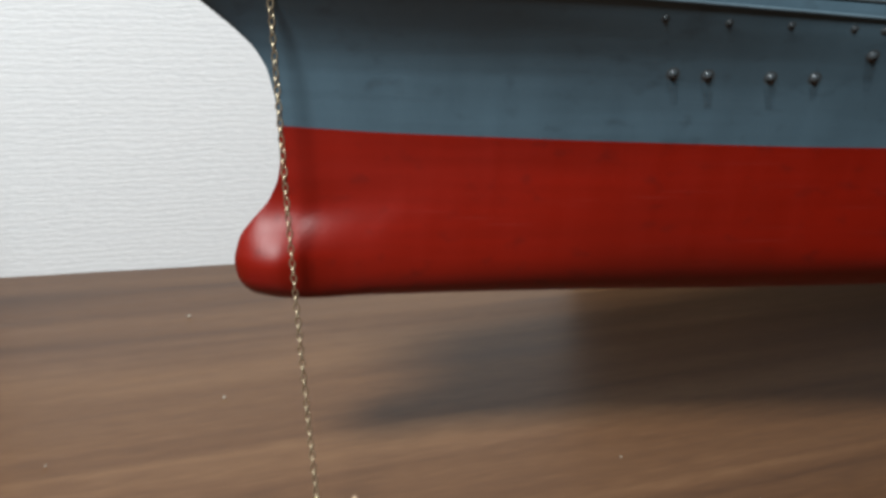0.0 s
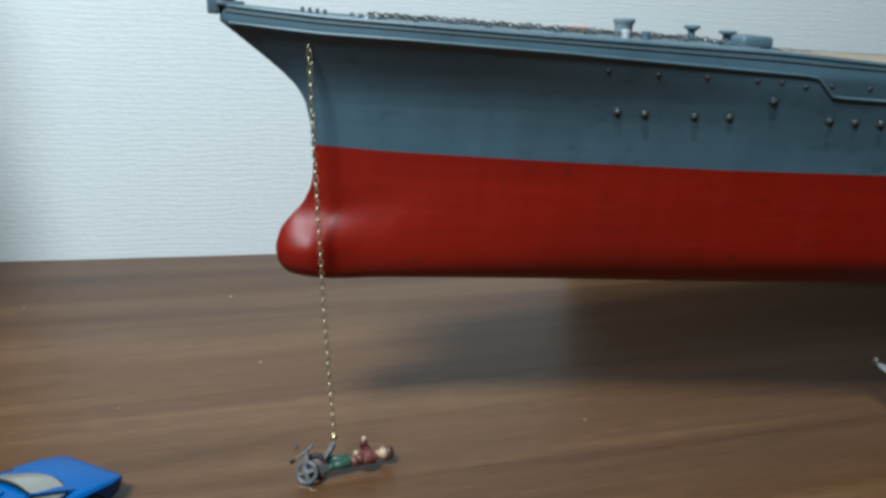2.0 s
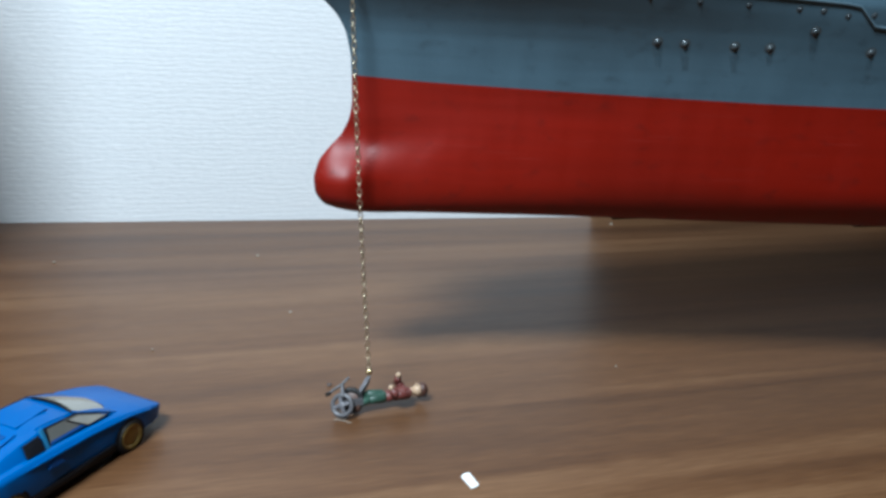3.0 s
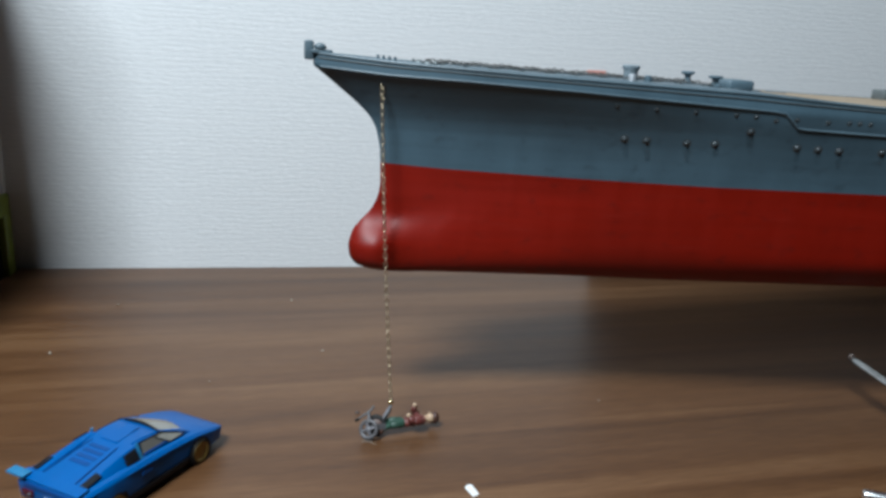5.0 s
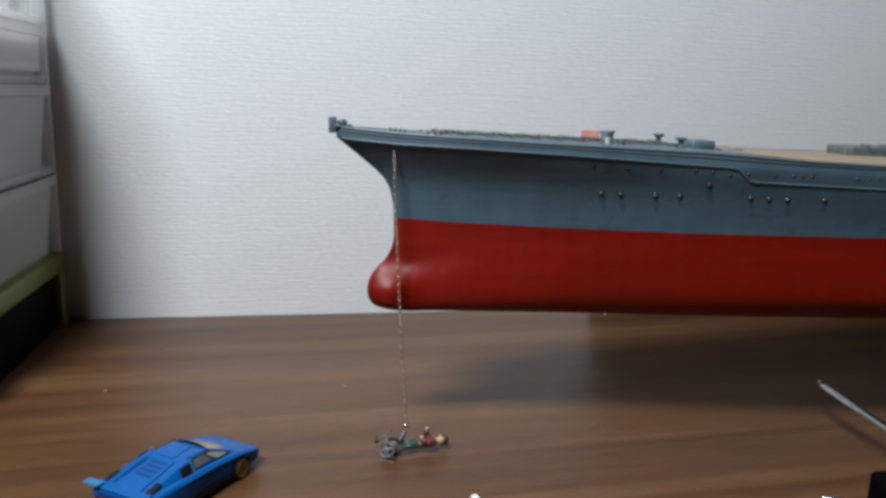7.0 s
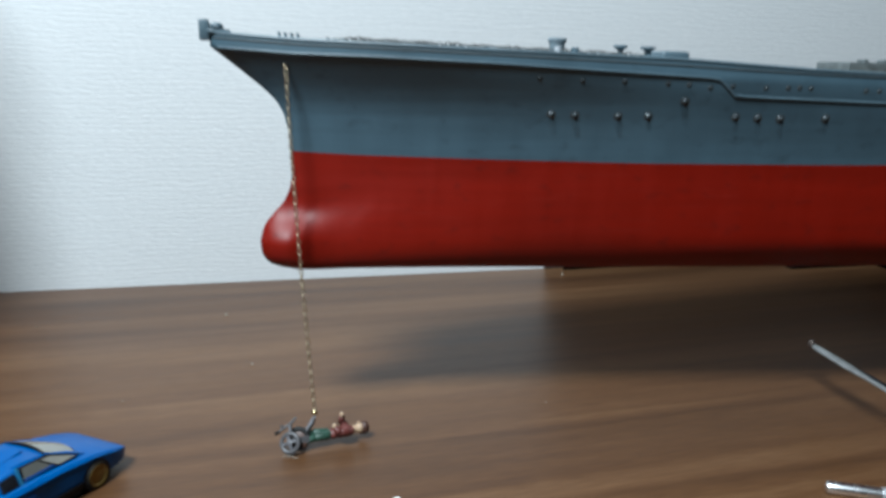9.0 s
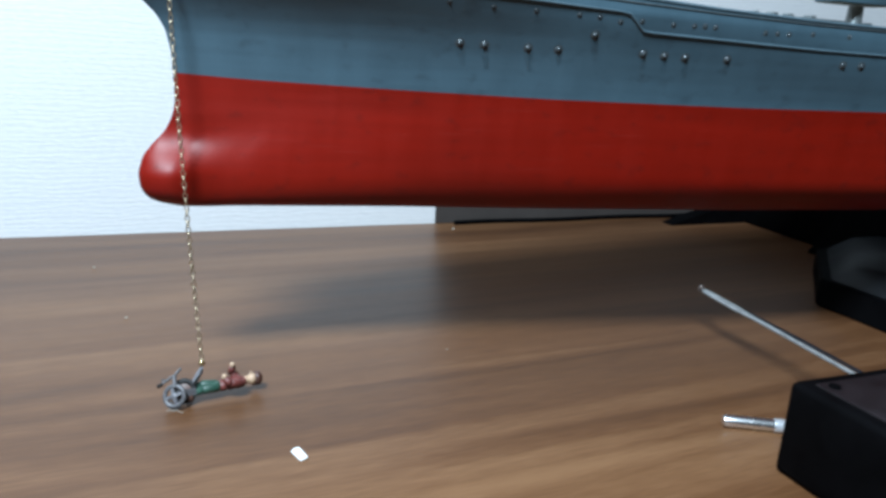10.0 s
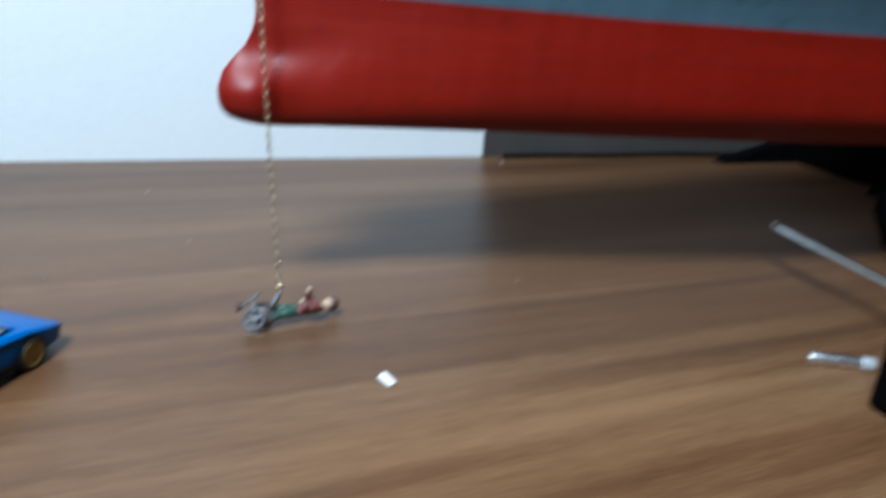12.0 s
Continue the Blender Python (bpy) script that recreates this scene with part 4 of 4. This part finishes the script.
def plate(quad, thick):
    """A slightly thick plate on four corners."""
    a, b, c, d = (Vector(q) for q in quad)
    n = (b - a).cross(d - a).normalized() * thick
    return loft_bm([[a - n, b - n, c - n, d - n], [a + n, b + n, c + n, d + n]])


def pane_bm(rows, thick):
    """A bowed sheet from rows of (x, half width, height, sag towards the edges)."""
    bm = bmesh.new()
    for lift in (0.0, thick):
        grid = [[bm.verts.new((x - sag * (k / 6) ** 2, w * k / 6, z + lift - 0.35 * sag * (k / 6) ** 2)) for k in range(-6, 7)] for x, w, z, sag in rows]
        for a, b in zip(grid, grid[1:]):
            for k in range(12):
                bm.faces.new((a[k], a[k + 1], b[k + 1], b[k]))
    return bm


car_part("windscreen_frame", pane_bm([(0.0206, 0.0114, 0.01225, 0.0030), (0.0140, 0.0104, 0.01565, 0.0020), (0.0062, 0.0088, 0.01895, 0.0012)], 0.0003), M_BLACKTRIM_SHADE, None, "black rubber windscreen surround")
car_part("windscreen", pane_bm([(0.0194, 0.0106, 0.01325, 0.0028), (0.0140, 0.0098, 0.01595, 0.0020), (0.0074, 0.0082, 0.01880, 0.0012)], 0.0004), M_GLASS, None, "pale smoky windscreen")
# trench along the roof and the recessed engine cover
car_part("roof_trench", plate([(0.0030, -0.0024, 0.01935), (0.0030, 0.0024, 0.01935), (-0.0080, 0.0036, 0.01905), (-0.0080, -0.0036, 0.01905)], 0.0002), M_BLUE, None, "shallow trench in the roof")
car_part("engine_cover", plate([(-0.0105, -0.0056, 0.01860), (-0.0105, 0.0056, 0.01860), (-0.0290, 0.0068, 0.01535), (-0.0290, -0.0068, 0.01535)], 0.0002), M_BLUE, None, "blue panel with cooling slots")
for s in (-1, 1):
    car_part("cover_seam", plate([(-0.0100, 0.0057 * s, 0.01885), (-0.0100, 0.0061 * s, 0.01885), (-0.0295, 0.0074 * s, 0.01540), (-0.0295, 0.0069 * s, 0.01540)], 0.0002), M_BLUEDK)
    car_part("side_window", plate([(0.0148, 0.0117 * s, 0.0143), (-0.0046, 0.0121 * s, 0.0146), (-0.0034, 0.0097 * s, 0.0183), (0.0058, 0.0100 * s, 0.0180)], 0.0003), M_SIDEGLASS, None, "dark smoky side window")
    car_part("quarter_light", plate([(0.0144, 0.01215 * s, 0.01435), (0.0076, 0.0123 * s, 0.01455), (0.0030, 0.0106 * s, 0.0178), (0.0060, 0.0105 * s, 0.0177)], 0.00025), M_GLASS, None, "pale front quarter light")
    car_part("window_bar", plate([(0.0150, 0.0119 * s, 0.01445), (-0.0046, 0.0123 * s, 0.0148), (-0.0043, 0.0118 * s, 0.0155), (0.0136, 0.0115 * s, 0.0150)], 0.00025), M_BLUEDK)
    car_part("window_bar", plate([(0.0076, 0.0121 * s, 0.0145), (0.0069, 0.0121 * s, 0.0145), (0.0020, 0.0103 * s, 0.0181), (0.0026, 0.0103 * s, 0.0181)], 0.00025), M_BLACKTRIM_SHADE)
    car_part("window_surround", plate([(0.0166, 0.01135 * s, 0.0139), (-0.0060, 0.01185 * s, 0.0142), (-0.0044, 0.0092 * s, 0.0187), (0.0060, 0.0095 * s, 0.0184)], 0.0003), M_BLACKTRIM_SHADE)
    # the shade on the lower body side is painted as a black strip
    car_part("lower_side_shade", box_bm(-0.0145, 0.0145, s * 0.0143 - 0.0006, s * 0.0143 + 0.0006, 0.0027, 0.0052, 0.0002), M_BLACKTRIM_SHADE, None, "black strip for the shaded lower side under the door")
    car_part("belt_crease", tube_bm([(0.0300, 0.0141 * s, 0.0088), (0.0200, 0.0149 * s, 0.0114), (0.0060, 0.0147 * s, 0.0126), (-0.0120, 0.0152 * s, 0.0135), (-0.0290, 0.0151 * s, 0.0138)], 0.00030, 6), M_BLUE)
    # shoulders with a raised intake lip and a dark mouth
    bm = loft_bm([[(x, yi * s, zb), (x, yo * s, zb), (x, (yo - 0.0022) * s, zt), (x, yi * s, zt + 0.0002)] for x, yi, yo, zb, zt in ((-0.0062, 0.0080, 0.0127, 0.0140, 0.0191), (-0.0130, 0.0072, 0.0130, 0.0142, 0.0186), (-0.0210, 0.0074, 0.0134, 0.0142, 0.0172), (-0.0300, 0.0078, 0.0136, 0.0140, 0.0154))])
    bmesh.ops.bevel(bm, geom=[e for e in bm.edges], offset=0.0003, segments=1, affect="EDGES")
    shoulder = car_part("shoulder", bm, M_BLUE, None, "raised blue shoulder with an air intake")
    car_part("intake_lip", plate([(-0.0056, 0.0128 * s, 0.0142), (-0.0066, 0.0129 * s, 0.0142), (-0.0064, 0.0104 * s, 0.0197), (-0.0054, 0.0103 * s, 0.0197)], 0.0003), M_BLUELT, shoulder, "light blue lip of the intake")
    car_part("mouth", plate([(-0.0074, 0.01295 * s, 0.0150), (-0.0128, 0.01315 * s, 0.0152), (-0.0124, 0.01145 * s, 0.0184), (-0.0074, 0.01125 * s, 0.0188)], 0.0003), M_BLACKTRIM_SHADE, shoulder, "dark intake mouth")
    car_part("rear_vent", plate([(-0.0226, 0.0098 * s, 0.01715), (-0.0226, 0.0122 * s, 0.01670), (-0.0290, 0.0124 * s, 0.01545), (-0.0290, 0.0098 * s, 0.01590)], 0.0002), M_BLACKTRIM_SHADE, shoulder, "dark rear vent")
    car_part("door_scoop", plate([(-0.0030, 0.0151 * s, 0.0100), (-0.0088, 0.0154 * s, 0.0104), (-0.0078, 0.0152 * s, 0.0116), (-0.0045, 0.0149 * s, 0.0113)], 0.00025), M_BLUEDK, None, "dark blue side scoop")
    car_part("tail_lamp", box_bm(-0.03385, -0.0320, s * 0.0090 - 0.0026, s * 0.0090 + 0.0026, 0.0090, 0.0113, 0.0003), M_LAMPRED, None, "red tail lamp cluster")
    car_part("tail_lens", box_bm(-0.0341, -0.0330, s * 0.0078 - 0.0004, s * 0.0078 + 0.0004, 0.0098, 0.0106, 0.0001), M_PALE, None, "small clear reversing lens")
    for ax in (FAX, RAX):
        m = Matrix.Translation((ax, s * (TRACK + 0.0012), WR)) @ pose(0, 0, 0, -90 * s, 0, 0)
        # no opening is cut; a black disc stands for the shade in the arch
        arch = lathe_bm([(0.0055, -0.0040), (0.0055, 0.0011)], m, 22)
        car_part("wheel_arch", arch, M_BLACKTRIM_SHADE, None, "black disc for the shaded gap of the wheel arch")
        m = Matrix.Translation((ax, s * (TRACK + 0.0013), WR)) @ pose(0, 0, 0, -90 * s, 0, 0)
        wheel = car_part("wheel", lathe_bm([(0.0030, -0.0035), (0.0044, -0.0035), (WR, -0.0028), (WR, 0.0008), (0.0045, 0.0014), (0.0038, 0.0014), (0.0037, 0.0006), (0.0, 0.0006)], m, 24), M_TYRE, None, "black tyre")
        bm = lathe_bm([(0.00385, 0.0007), (0.00385, 0.0016), (0.0033, 0.0015), (0.0029, 0.0010), (0.0012, 0.0013), (0.0, 0.0014)], m, 20)
        car_part("rim", bm, M_GOLD, wheel, "gold rim")
# engine cover slats: shade of the slots painted as darker blue plates
for k in range(4):
    x = -0.0122 - 0.0027 * k
    z = 0.01865 - 0.1742 * (-0.0110 - x)
    car_part("slat", plate([(x + 0.0008, -0.0042, z + 0.0002), (x + 0.0008, 0.0042, z + 0.0002), (x - 0.0008, 0.0042, z - 0.0001), (x - 0.0008, -0.0042, z - 0.0001)], 0.0002), M_BLUEDK, None, "darker blue plate for a shaded slot in the engine cover")
car_part("tail_lip", loft_bm([[(x, y, z) for x, z in ((-0.0285, 0.0150), (-0.0330, 0.0146), (-0.0334, 0.0152), (-0.0290, 0.0158))] for y in (-0.0136, -0.0070, 0.0070, 0.0136)]), M_BLUE, None, "thin lip at the tail edge")
car_part("tail_slot", box_bm(-0.0336, -0.0320, -0.0110, 0.0110, 0.0122, 0.0140, 0.0003), M_BLUEDK, None, "darker blue bar for the shaded slot under the tail lip")
wing = car_part("rear_wing", loft_bm([[(x, y, z) for x, z in ((-0.0310, 0.0160), (-0.0345, 0.0157), (-0.0345, 0.0163), (-0.0310, 0.0166))] for y in (0.0095, 0.0125, 0.0150, 0.0172)]), M_BLUELT, None, "rear wing end with its highlight painted pale blue")
car_part("strut", box_bm(-0.0330, -0.0312, 0.0110, 0.0118, 0.0130, 0.0161, 0.0001), M_BLUE, wing)
car_part("front_intake", box_bm(0.0345, 0.0366, -0.0108, 0.0108, 0.0036, 0.0060, 0.0003), M_BLACKTRIM_SHADE, None, "dark intake under the nose")
car_part("rear_panel", plate([(-0.0336, -0.0014, 0.0096), (-0.0336, 0.0014, 0.0096), (-0.0336, 0.0014, 0.0106), (-0.0336, -0.0014, 0.0106)], 0.0003), M_SILVER, None, "small pale number panel")
car_part("underside", box_bm(-0.030, 0.032, -0.0125, 0.0125, 0.0024, 0.0042, 0.0004), M_BLACKTRIM_SHADE)


# ---- things at the edges of the desk ----
# black plastic box with a round grille
bx = thing("speaker_box", (0.2485, 0.036, 0.0), "small matte black plastic box with a round recess on top", "speaker")
BX0, BX1, BY0, BY1, BH = 0.2085, 0.2885, -0.0040, 0.0755, 0.0312
part("body", box_bm(BX0, BX1, BY0, BY1, 0.0, BH, 0.0022, 3), M_BLACK, bx)
part("top_panel", box_bm(BX0 + 0.005, BX1 - 0.005, BY0 + 0.005, BY1 - 0.005, BH - 0.001, BH + 0.0006, 0.0005), M_BLACKTOP, bx, "slightly lighter top panel, its brown sheen in the colour")
cx, cy = (BX0 + BX1) / 2, (BY0 + BY1) / 2
part("ring", ring_bm(0.026, 0.0012, Matrix.Translation((cx, cy, BH + 0.0008)), 36, 8), M_BLACK, bx)
part("cone", lathe_bm([(0.0248, BH + 0.0009), (0.012, BH + 0.0007), (0.009, BH + 0.0016), (0.0, BH + 0.0030)], Matrix.Translation((cx, cy, 0)), 28), M_BLACK, bx)
for sx in (-1, 1):
    for sy in (-1, 1):
        part("screw", lathe_bm([(0.0018, BH + 0.0004), (0.0018, BH + 0.0012), (0.0010, BH + 0.0015), (0, BH + 0.0015)], Matrix.Translation((cx + 0.031 * sx, cy + 0.031 * sy, 0)), 10), M_BLACK, bx)

# modelling tool with a raised blade
T0, T1 = Vector((0.2650, 0.1817, 0.0217)), Vector((0.2611, 0.0855, 0.0182))
tool = thing("modelling_tool", (T1.x, T1.y, 0.0), "slim satin steel modelling tool with its blade raised", "tool")
d = (T1 - T0).normalized()
side = d.cross(Vector((0, 0, 1))).normalized()
up = side.cross(d)


def tool_ring(s, w, h):
    c = T0 + d * s
    return [c + side * w * math.cos(a) + up * h * math.sin(a) for a in [2 * math.pi * k / 10 for k in range(10)]]


part("blade", loft_bm([tool_ring(0.0015, 0.0009, 0.0007), tool_ring(0.004, 0.0019, 0.0012), tool_ring(0.024, 0.0021, 0.0012), tool_ring(0.032, 0.0013, 0.0010), tool_ring(0.038, 0.0009, 0.0009)]), M_TOOL, tool, "flat bright blade")
part("shaft", loft_bm([tool_ring(0.038, 0.0009, 0.0009), tool_ring(0.092, 0.0008, 0.0008)]), M_TOOL, tool)
# second arm beside the shaft; its shade is painted in black
LOW = side * (-0.0072 if side.x < 0 else 0.0072) + Vector((0, 0, -0.0016))
part("lower_arm", loft_bm([[c + side * 0.0010 * math.cos(a) + up * 0.0006 * math.sin(a) for a in [2 * math.pi * k / 8 for k in range(8)]] for c in [T0 + d * q + LOW * f for q, f in ((0.014, 0.15), (0.030, 0.55), (0.052, 0.90), (0.088, 1.05))]]), M_BLACKTRIM_SHADE, tool, "lower arm with its shade painted black")
part("tip", ball_bm(T0 + Vector((0, 0, 0.0004)), 0.0022, (0.9, 0.9, 1.15)), M_TIP, tool, "small brown tip")
part("foot", lathe_bm([(0.0060, 0.0), (0.0064, 0.0012), (0.0050, 0.0080), (0.0034, 0.0180), (0.0, 0.0192)], Matrix.Translation((T1.x, T1.y + 0.004, 0.0)), 18), M_BLACK, tool, "black weighted foot")

# chrome tube
C0, C1 = Vector((0.2128, 0.1036, 0.0022)), Vector((0.2320, 0.0934, 0.0022))
tube = thing("metal_tube", ((C0.x + C1.x) / 2, (C0.y + C1.y) / 2, 0.0), "short polished chrome tube lying on the desk", "tube")
n = (C1 - C0).length
part("barrel", lathe_bm([(0.0, 0), (0.0015, 0), (0.0020, 0.0004), (0.0022, 0.0012), (0.0022, n - 0.004)], between(C0, C1), 24), M_CHROME, tube)
part("cap", lathe_bm([(0.0025, n - 0.0042), (0.0025, n - 0.001), (0.0023, n)], between(C0, C1), 24), M_SILVER, tube, "pale end cap")

# ship stand
st = thing("ship_stand", (0.47, SHIP_Y, 0.0), "slate black cradle stand under the ship's keel", "stand")


def base_block(levels):
    bm = loft_bm([[(0.415 + e, 0.252 - e, z), (0.3610 + e, 0.2000 - e, z), (0.3625 + e, 0.120 + e, z), (0.76 - e, 0.120 + e, z), (0.76 - e, 0.252 - e, z)] for e, z in levels])
    bmesh.ops.bevel(bm, geom=bm.edges[:], offset=0.0010, segments=2, affect="EDGES")
    return bm


part("base", base_block(((0.0, 0.0), (0.0, 0.0150))), M_BLACK, st, "low black foot plate")
part("base_top", base_block(((0.0035, 0.0145), (0.0042, 0.0165), (0.0130, 0.0250))), M_STAND, st, "sloping slate black upper step")
for x in (0.468, 0.68):
    part("cradle", loft_bm([[(x + dx, SHIP_Y - 0.030, 0.012), (x + dx, SHIP_Y + 0.100, 0.0), (x + dx, SHIP_Y + 0.060, KEEL + 0.004), (x + dx, SHIP_Y - 0.045, KEEL + 0.001)] for dx in (-0.018, 0.018)]), M_BLACK, st)

# black sheet and cheek added where only deep shade lies behind the stand
part("shade_panel", loft_bm([[(0.400, y, 0.0), (0.80, y, 0.0), (0.80, y, 0.080), (0.560, y, 0.080), (0.490, y, 0.024), (0.412, y, 0.004)] for y in (0.372, 0.384)]), M_BLACK, st, "black upright sheet with a sloping end, added for the shade behind the stand")
part("shade_cheek", box_bm(0.47, 0.50, 0.236, 0.372, 0.0, 0.074, 0.002), M_BLACK, st)

# black bar added for the dark line along the foot of the wall
pts = [(0.232 + 0.012 * i, 0.3975 + 0.0012 * math.sin(i * 0.7), 0.0016) for i in range(28)]
alone("wall_foot_line", tube_bm(pts, 0.0016, 8), M_BLACK, "thin black bar drawn for the dark line along the foot of the wall", "cable", smooth=60)

# drawer chest of milky plastic in a green frame
DX0, DX1, DY0, DY1 = -0.47, -0.172, 0.228, 0.399
chest = thing("drawer_chest", ((DX0 + DX1) / 2, (DY0 + DY1) / 2, 0.0), "milky clear plastic drawers in a lime green frame", "drawer chest")
for lx in (DX0, DX1 - 0.010):
    for ly in (DY0, DY1 - 0.012):
        part("leg", box_bm(lx, lx + 0.010, ly, ly + 0.012, 0.0, 0.040, 0.001), M_GREEN, chest, "green leg")
part("base_frame", box_bm(DX0, DX1, DY0, DY1, 0.0385, 0.0515, 0.0015), M_GREEN, chest, "lime green base frame")


# the space under the frame is open; this black box stands for its shade
part("base_block", box_bm(DX0 + 0.012, DX1 - 0.003, DY0 + 0.004, DY1 - 0.014, 0.0, 0.0385, 0.001), M_BLACK, chest, "black box filling the shaded open space under the drawers")


def tray(z0, z1, inset, DY0):
    """An open tray with thin walls and a rolled rim."""
    def rect(x, z):
        return [(DX0 + x, DY0 + x, z), (DX1 - x, DY0 + x, z), (DX1 - x, DY1 - x, z), (DX0 + x, DY1 - x, z)]
    rings = [rect(inset + 0.003, z0), rect(inset * 0.35 + 0.002, z1 - 0.008), rect(-0.001, z1 - 0.007), rect(-0.001, z1), rect(inset * 0.35 + 0.004, z1), rect(inset + 0.005, z0 + 0.002)]
    bm = loft_bm(rings)
    bmesh.ops.bevel(bm, geom=[e for e in bm.edges if abs(e.verts[0].co.z - e.verts[1].co.z) > 0.0005 or (e.verts[0].co - e.verts[1].co).length < 0.006], offset=0.009, segments=4, affect="EDGES")
    return bm


for k, (z0, z1) in enumerate(((0.0520, 0.1060), (0.1115, 0.1655), (0.1710, 0.2030), (0.2085, 0.2845))):
    dr = part("drawer", tray(z0, z1, 0.003, DY0 + 0.004 * k), M_MILKY if k < 3 else M_CLEAR, chest, "milky clear drawer with a rolled rim" if k < 3 else "hazy see-through drawer with a rolled rim")
    part("handle", box_bm(DX0 + 0.10, DX1 - 0.10, DY0 + 0.004 * k - 0.009, DY0 + 0.004 * k + 0.003, z1 - 0.028, z1 - 0.018, 0.003), M_GREEN, dr, "green pull")
    if k < 3:
        for rx in (DX0 + 0.002, DX1 - 0.012):
            part("runner", box_bm(rx, rx + 0.010, DY0 + 0.004 * k + 0.004, DY1 - 0.004, z1 + 0.0003, z1 + 0.0053, 0.001), M_MILKY, chest)
part("lid", box_bm(DX0, DX1, DY0 + 0.016, DY1, 0.2900, 0.2980, 0.002), M_CLEAR, chest, "hazy see-through lid")
for px in (DX0 + 0.001, DX1 - 0.006):
    for py in (DY0 + 0.024, DY1 - 0.006):
        part("corner_post", box_bm(px, px + 0.005, py, py + 0.005, 0.0515, 0.2900, 0.0012), M_MILKY, chest, "milky clear corner post")

# odds and ends seen dimly through the drawers
STORED = [
    ("parts_box", (-0.250, -0.186, 0.250, 0.330, 0.0545, 0.0900), M_STOREGREY, "dull grey cardboard box inside a milky drawer", "box"),
    ("parts_box", (-0.236, -0.184, 0.246, 0.292, 0.1140, 0.1560), M_STOREBLUE, "slate blue box inside a milky drawer", "box"),
    ("paper_bundle", (-0.260, -0.190, 0.300, 0.380, 0.1140, 0.1440), M_PAPER, "bundle of white paper inside a milky drawer", "paper"),
    ("parts_box", (-0.300, -0.1765, 0.262, 0.3930, 0.1735, 0.1915), M_PAPER, "flat white paper box inside a milky drawer", "box"),
]
for name, (xa, xb, ya, yb, za, zb), mat, label, category in STORED:
    alone(name, box_bm(xa, xb, ya, yb, za, zb, 0.002), mat, label, category)

# dark grey board leaning behind the ship
alone("backing_board", box_bm(0.2200, 0.620, WALL_Y - 0.0036, WALL_Y - 0.0006, 0.0, 0.118, 0.0004), M_BOARD, "thin dark grey board standing against the wall", "board", smooth=None)

# red paper tag on the wall
bm = box_bm(0.2045, 0.2185, WALL_Y - 0.0012, WALL_Y - 0.0002, 0.1270, 0.1424, 0.0003, 1)
alone("paper_tag", bm, M_PINK, "small coral red paper tag stuck on the wallpaper", "paper tag")

# paper scrap and crumbs on the desk
bm = loft_bm([[(0.0643, 0.1272, z), (0.0653, 0.1283, z + 0.0002), (0.0669, 0.1282, z + 0.0005), (0.0686, 0.1226, z), (0.0677, 0.1216, z + 0.0002), (0.0660, 0.1211, z)] for z in (0.0001, 0.0004)])
alone("paper_scrap", bm, M_PAPER, "tiny scrap of white paper on the desk", "paper scrap", smooth=None)
CRUMBS = [(0.0017, 0.3353, 0.0013), (0.0171, 0.2572, 0.0011), (-0.0971, 0.3314, 0.0011), (-0.1149, 0.2629, 0.0009), (-0.036, 0.2248, 0.0007), (0.2265, 0.3860, 0.0012), (0.1423, 0.1905, 0.0006)]
rnd = random.Random(11)
for x, y, r in CRUMBS:
    bm = bmesh.new()
    vs = bmesh.ops.create_icosphere(bm, subdivisions=1, radius=r * 0.78)["verts"]
    for v in vs:
        v.co *= rnd.uniform(0.7, 1.2)
        v.co.z *= 0.55
    lowest = min(v.co.z for v in vs)
    bm.transform(Matrix.Translation((x, y, -lowest)))
    alone("crumb", bm, M_DUST, "tiny pale crumb on the desk", "crumb", "crumbs on the desk", smooth=60)
bm = bmesh.new()
vs = bmesh.ops.create_icosphere(bm, subdivisions=1, radius=0.0011)["verts"]
for v in vs:
    v.co *= rnd.uniform(0.7, 1.2)
    v.co.z *= 0.5
lowest = min(v.co.z for v in vs)
bm.transform(Matrix.Translation((0.0297, 0.1884, -lowest)))
alone("crumb", bm, M_DARKDUST, "tiny dark crumb on the desk", "crumb", "crumbs on the desk", smooth=60)

# fibre of lint
pts = [(0.0295 + 0.0011 * i, 0.1637 + 0.0007 * math.sin(i * 0.9) - 0.0004 * i, 0.0003 + 0.0004 * (i % 2)) for i in range(6)]
alone("lint_fibre", tube_bm(pts, 0.00012, 6), M_DUST, "tiny curled pale fibre on the desk", "fibre", smooth=60)
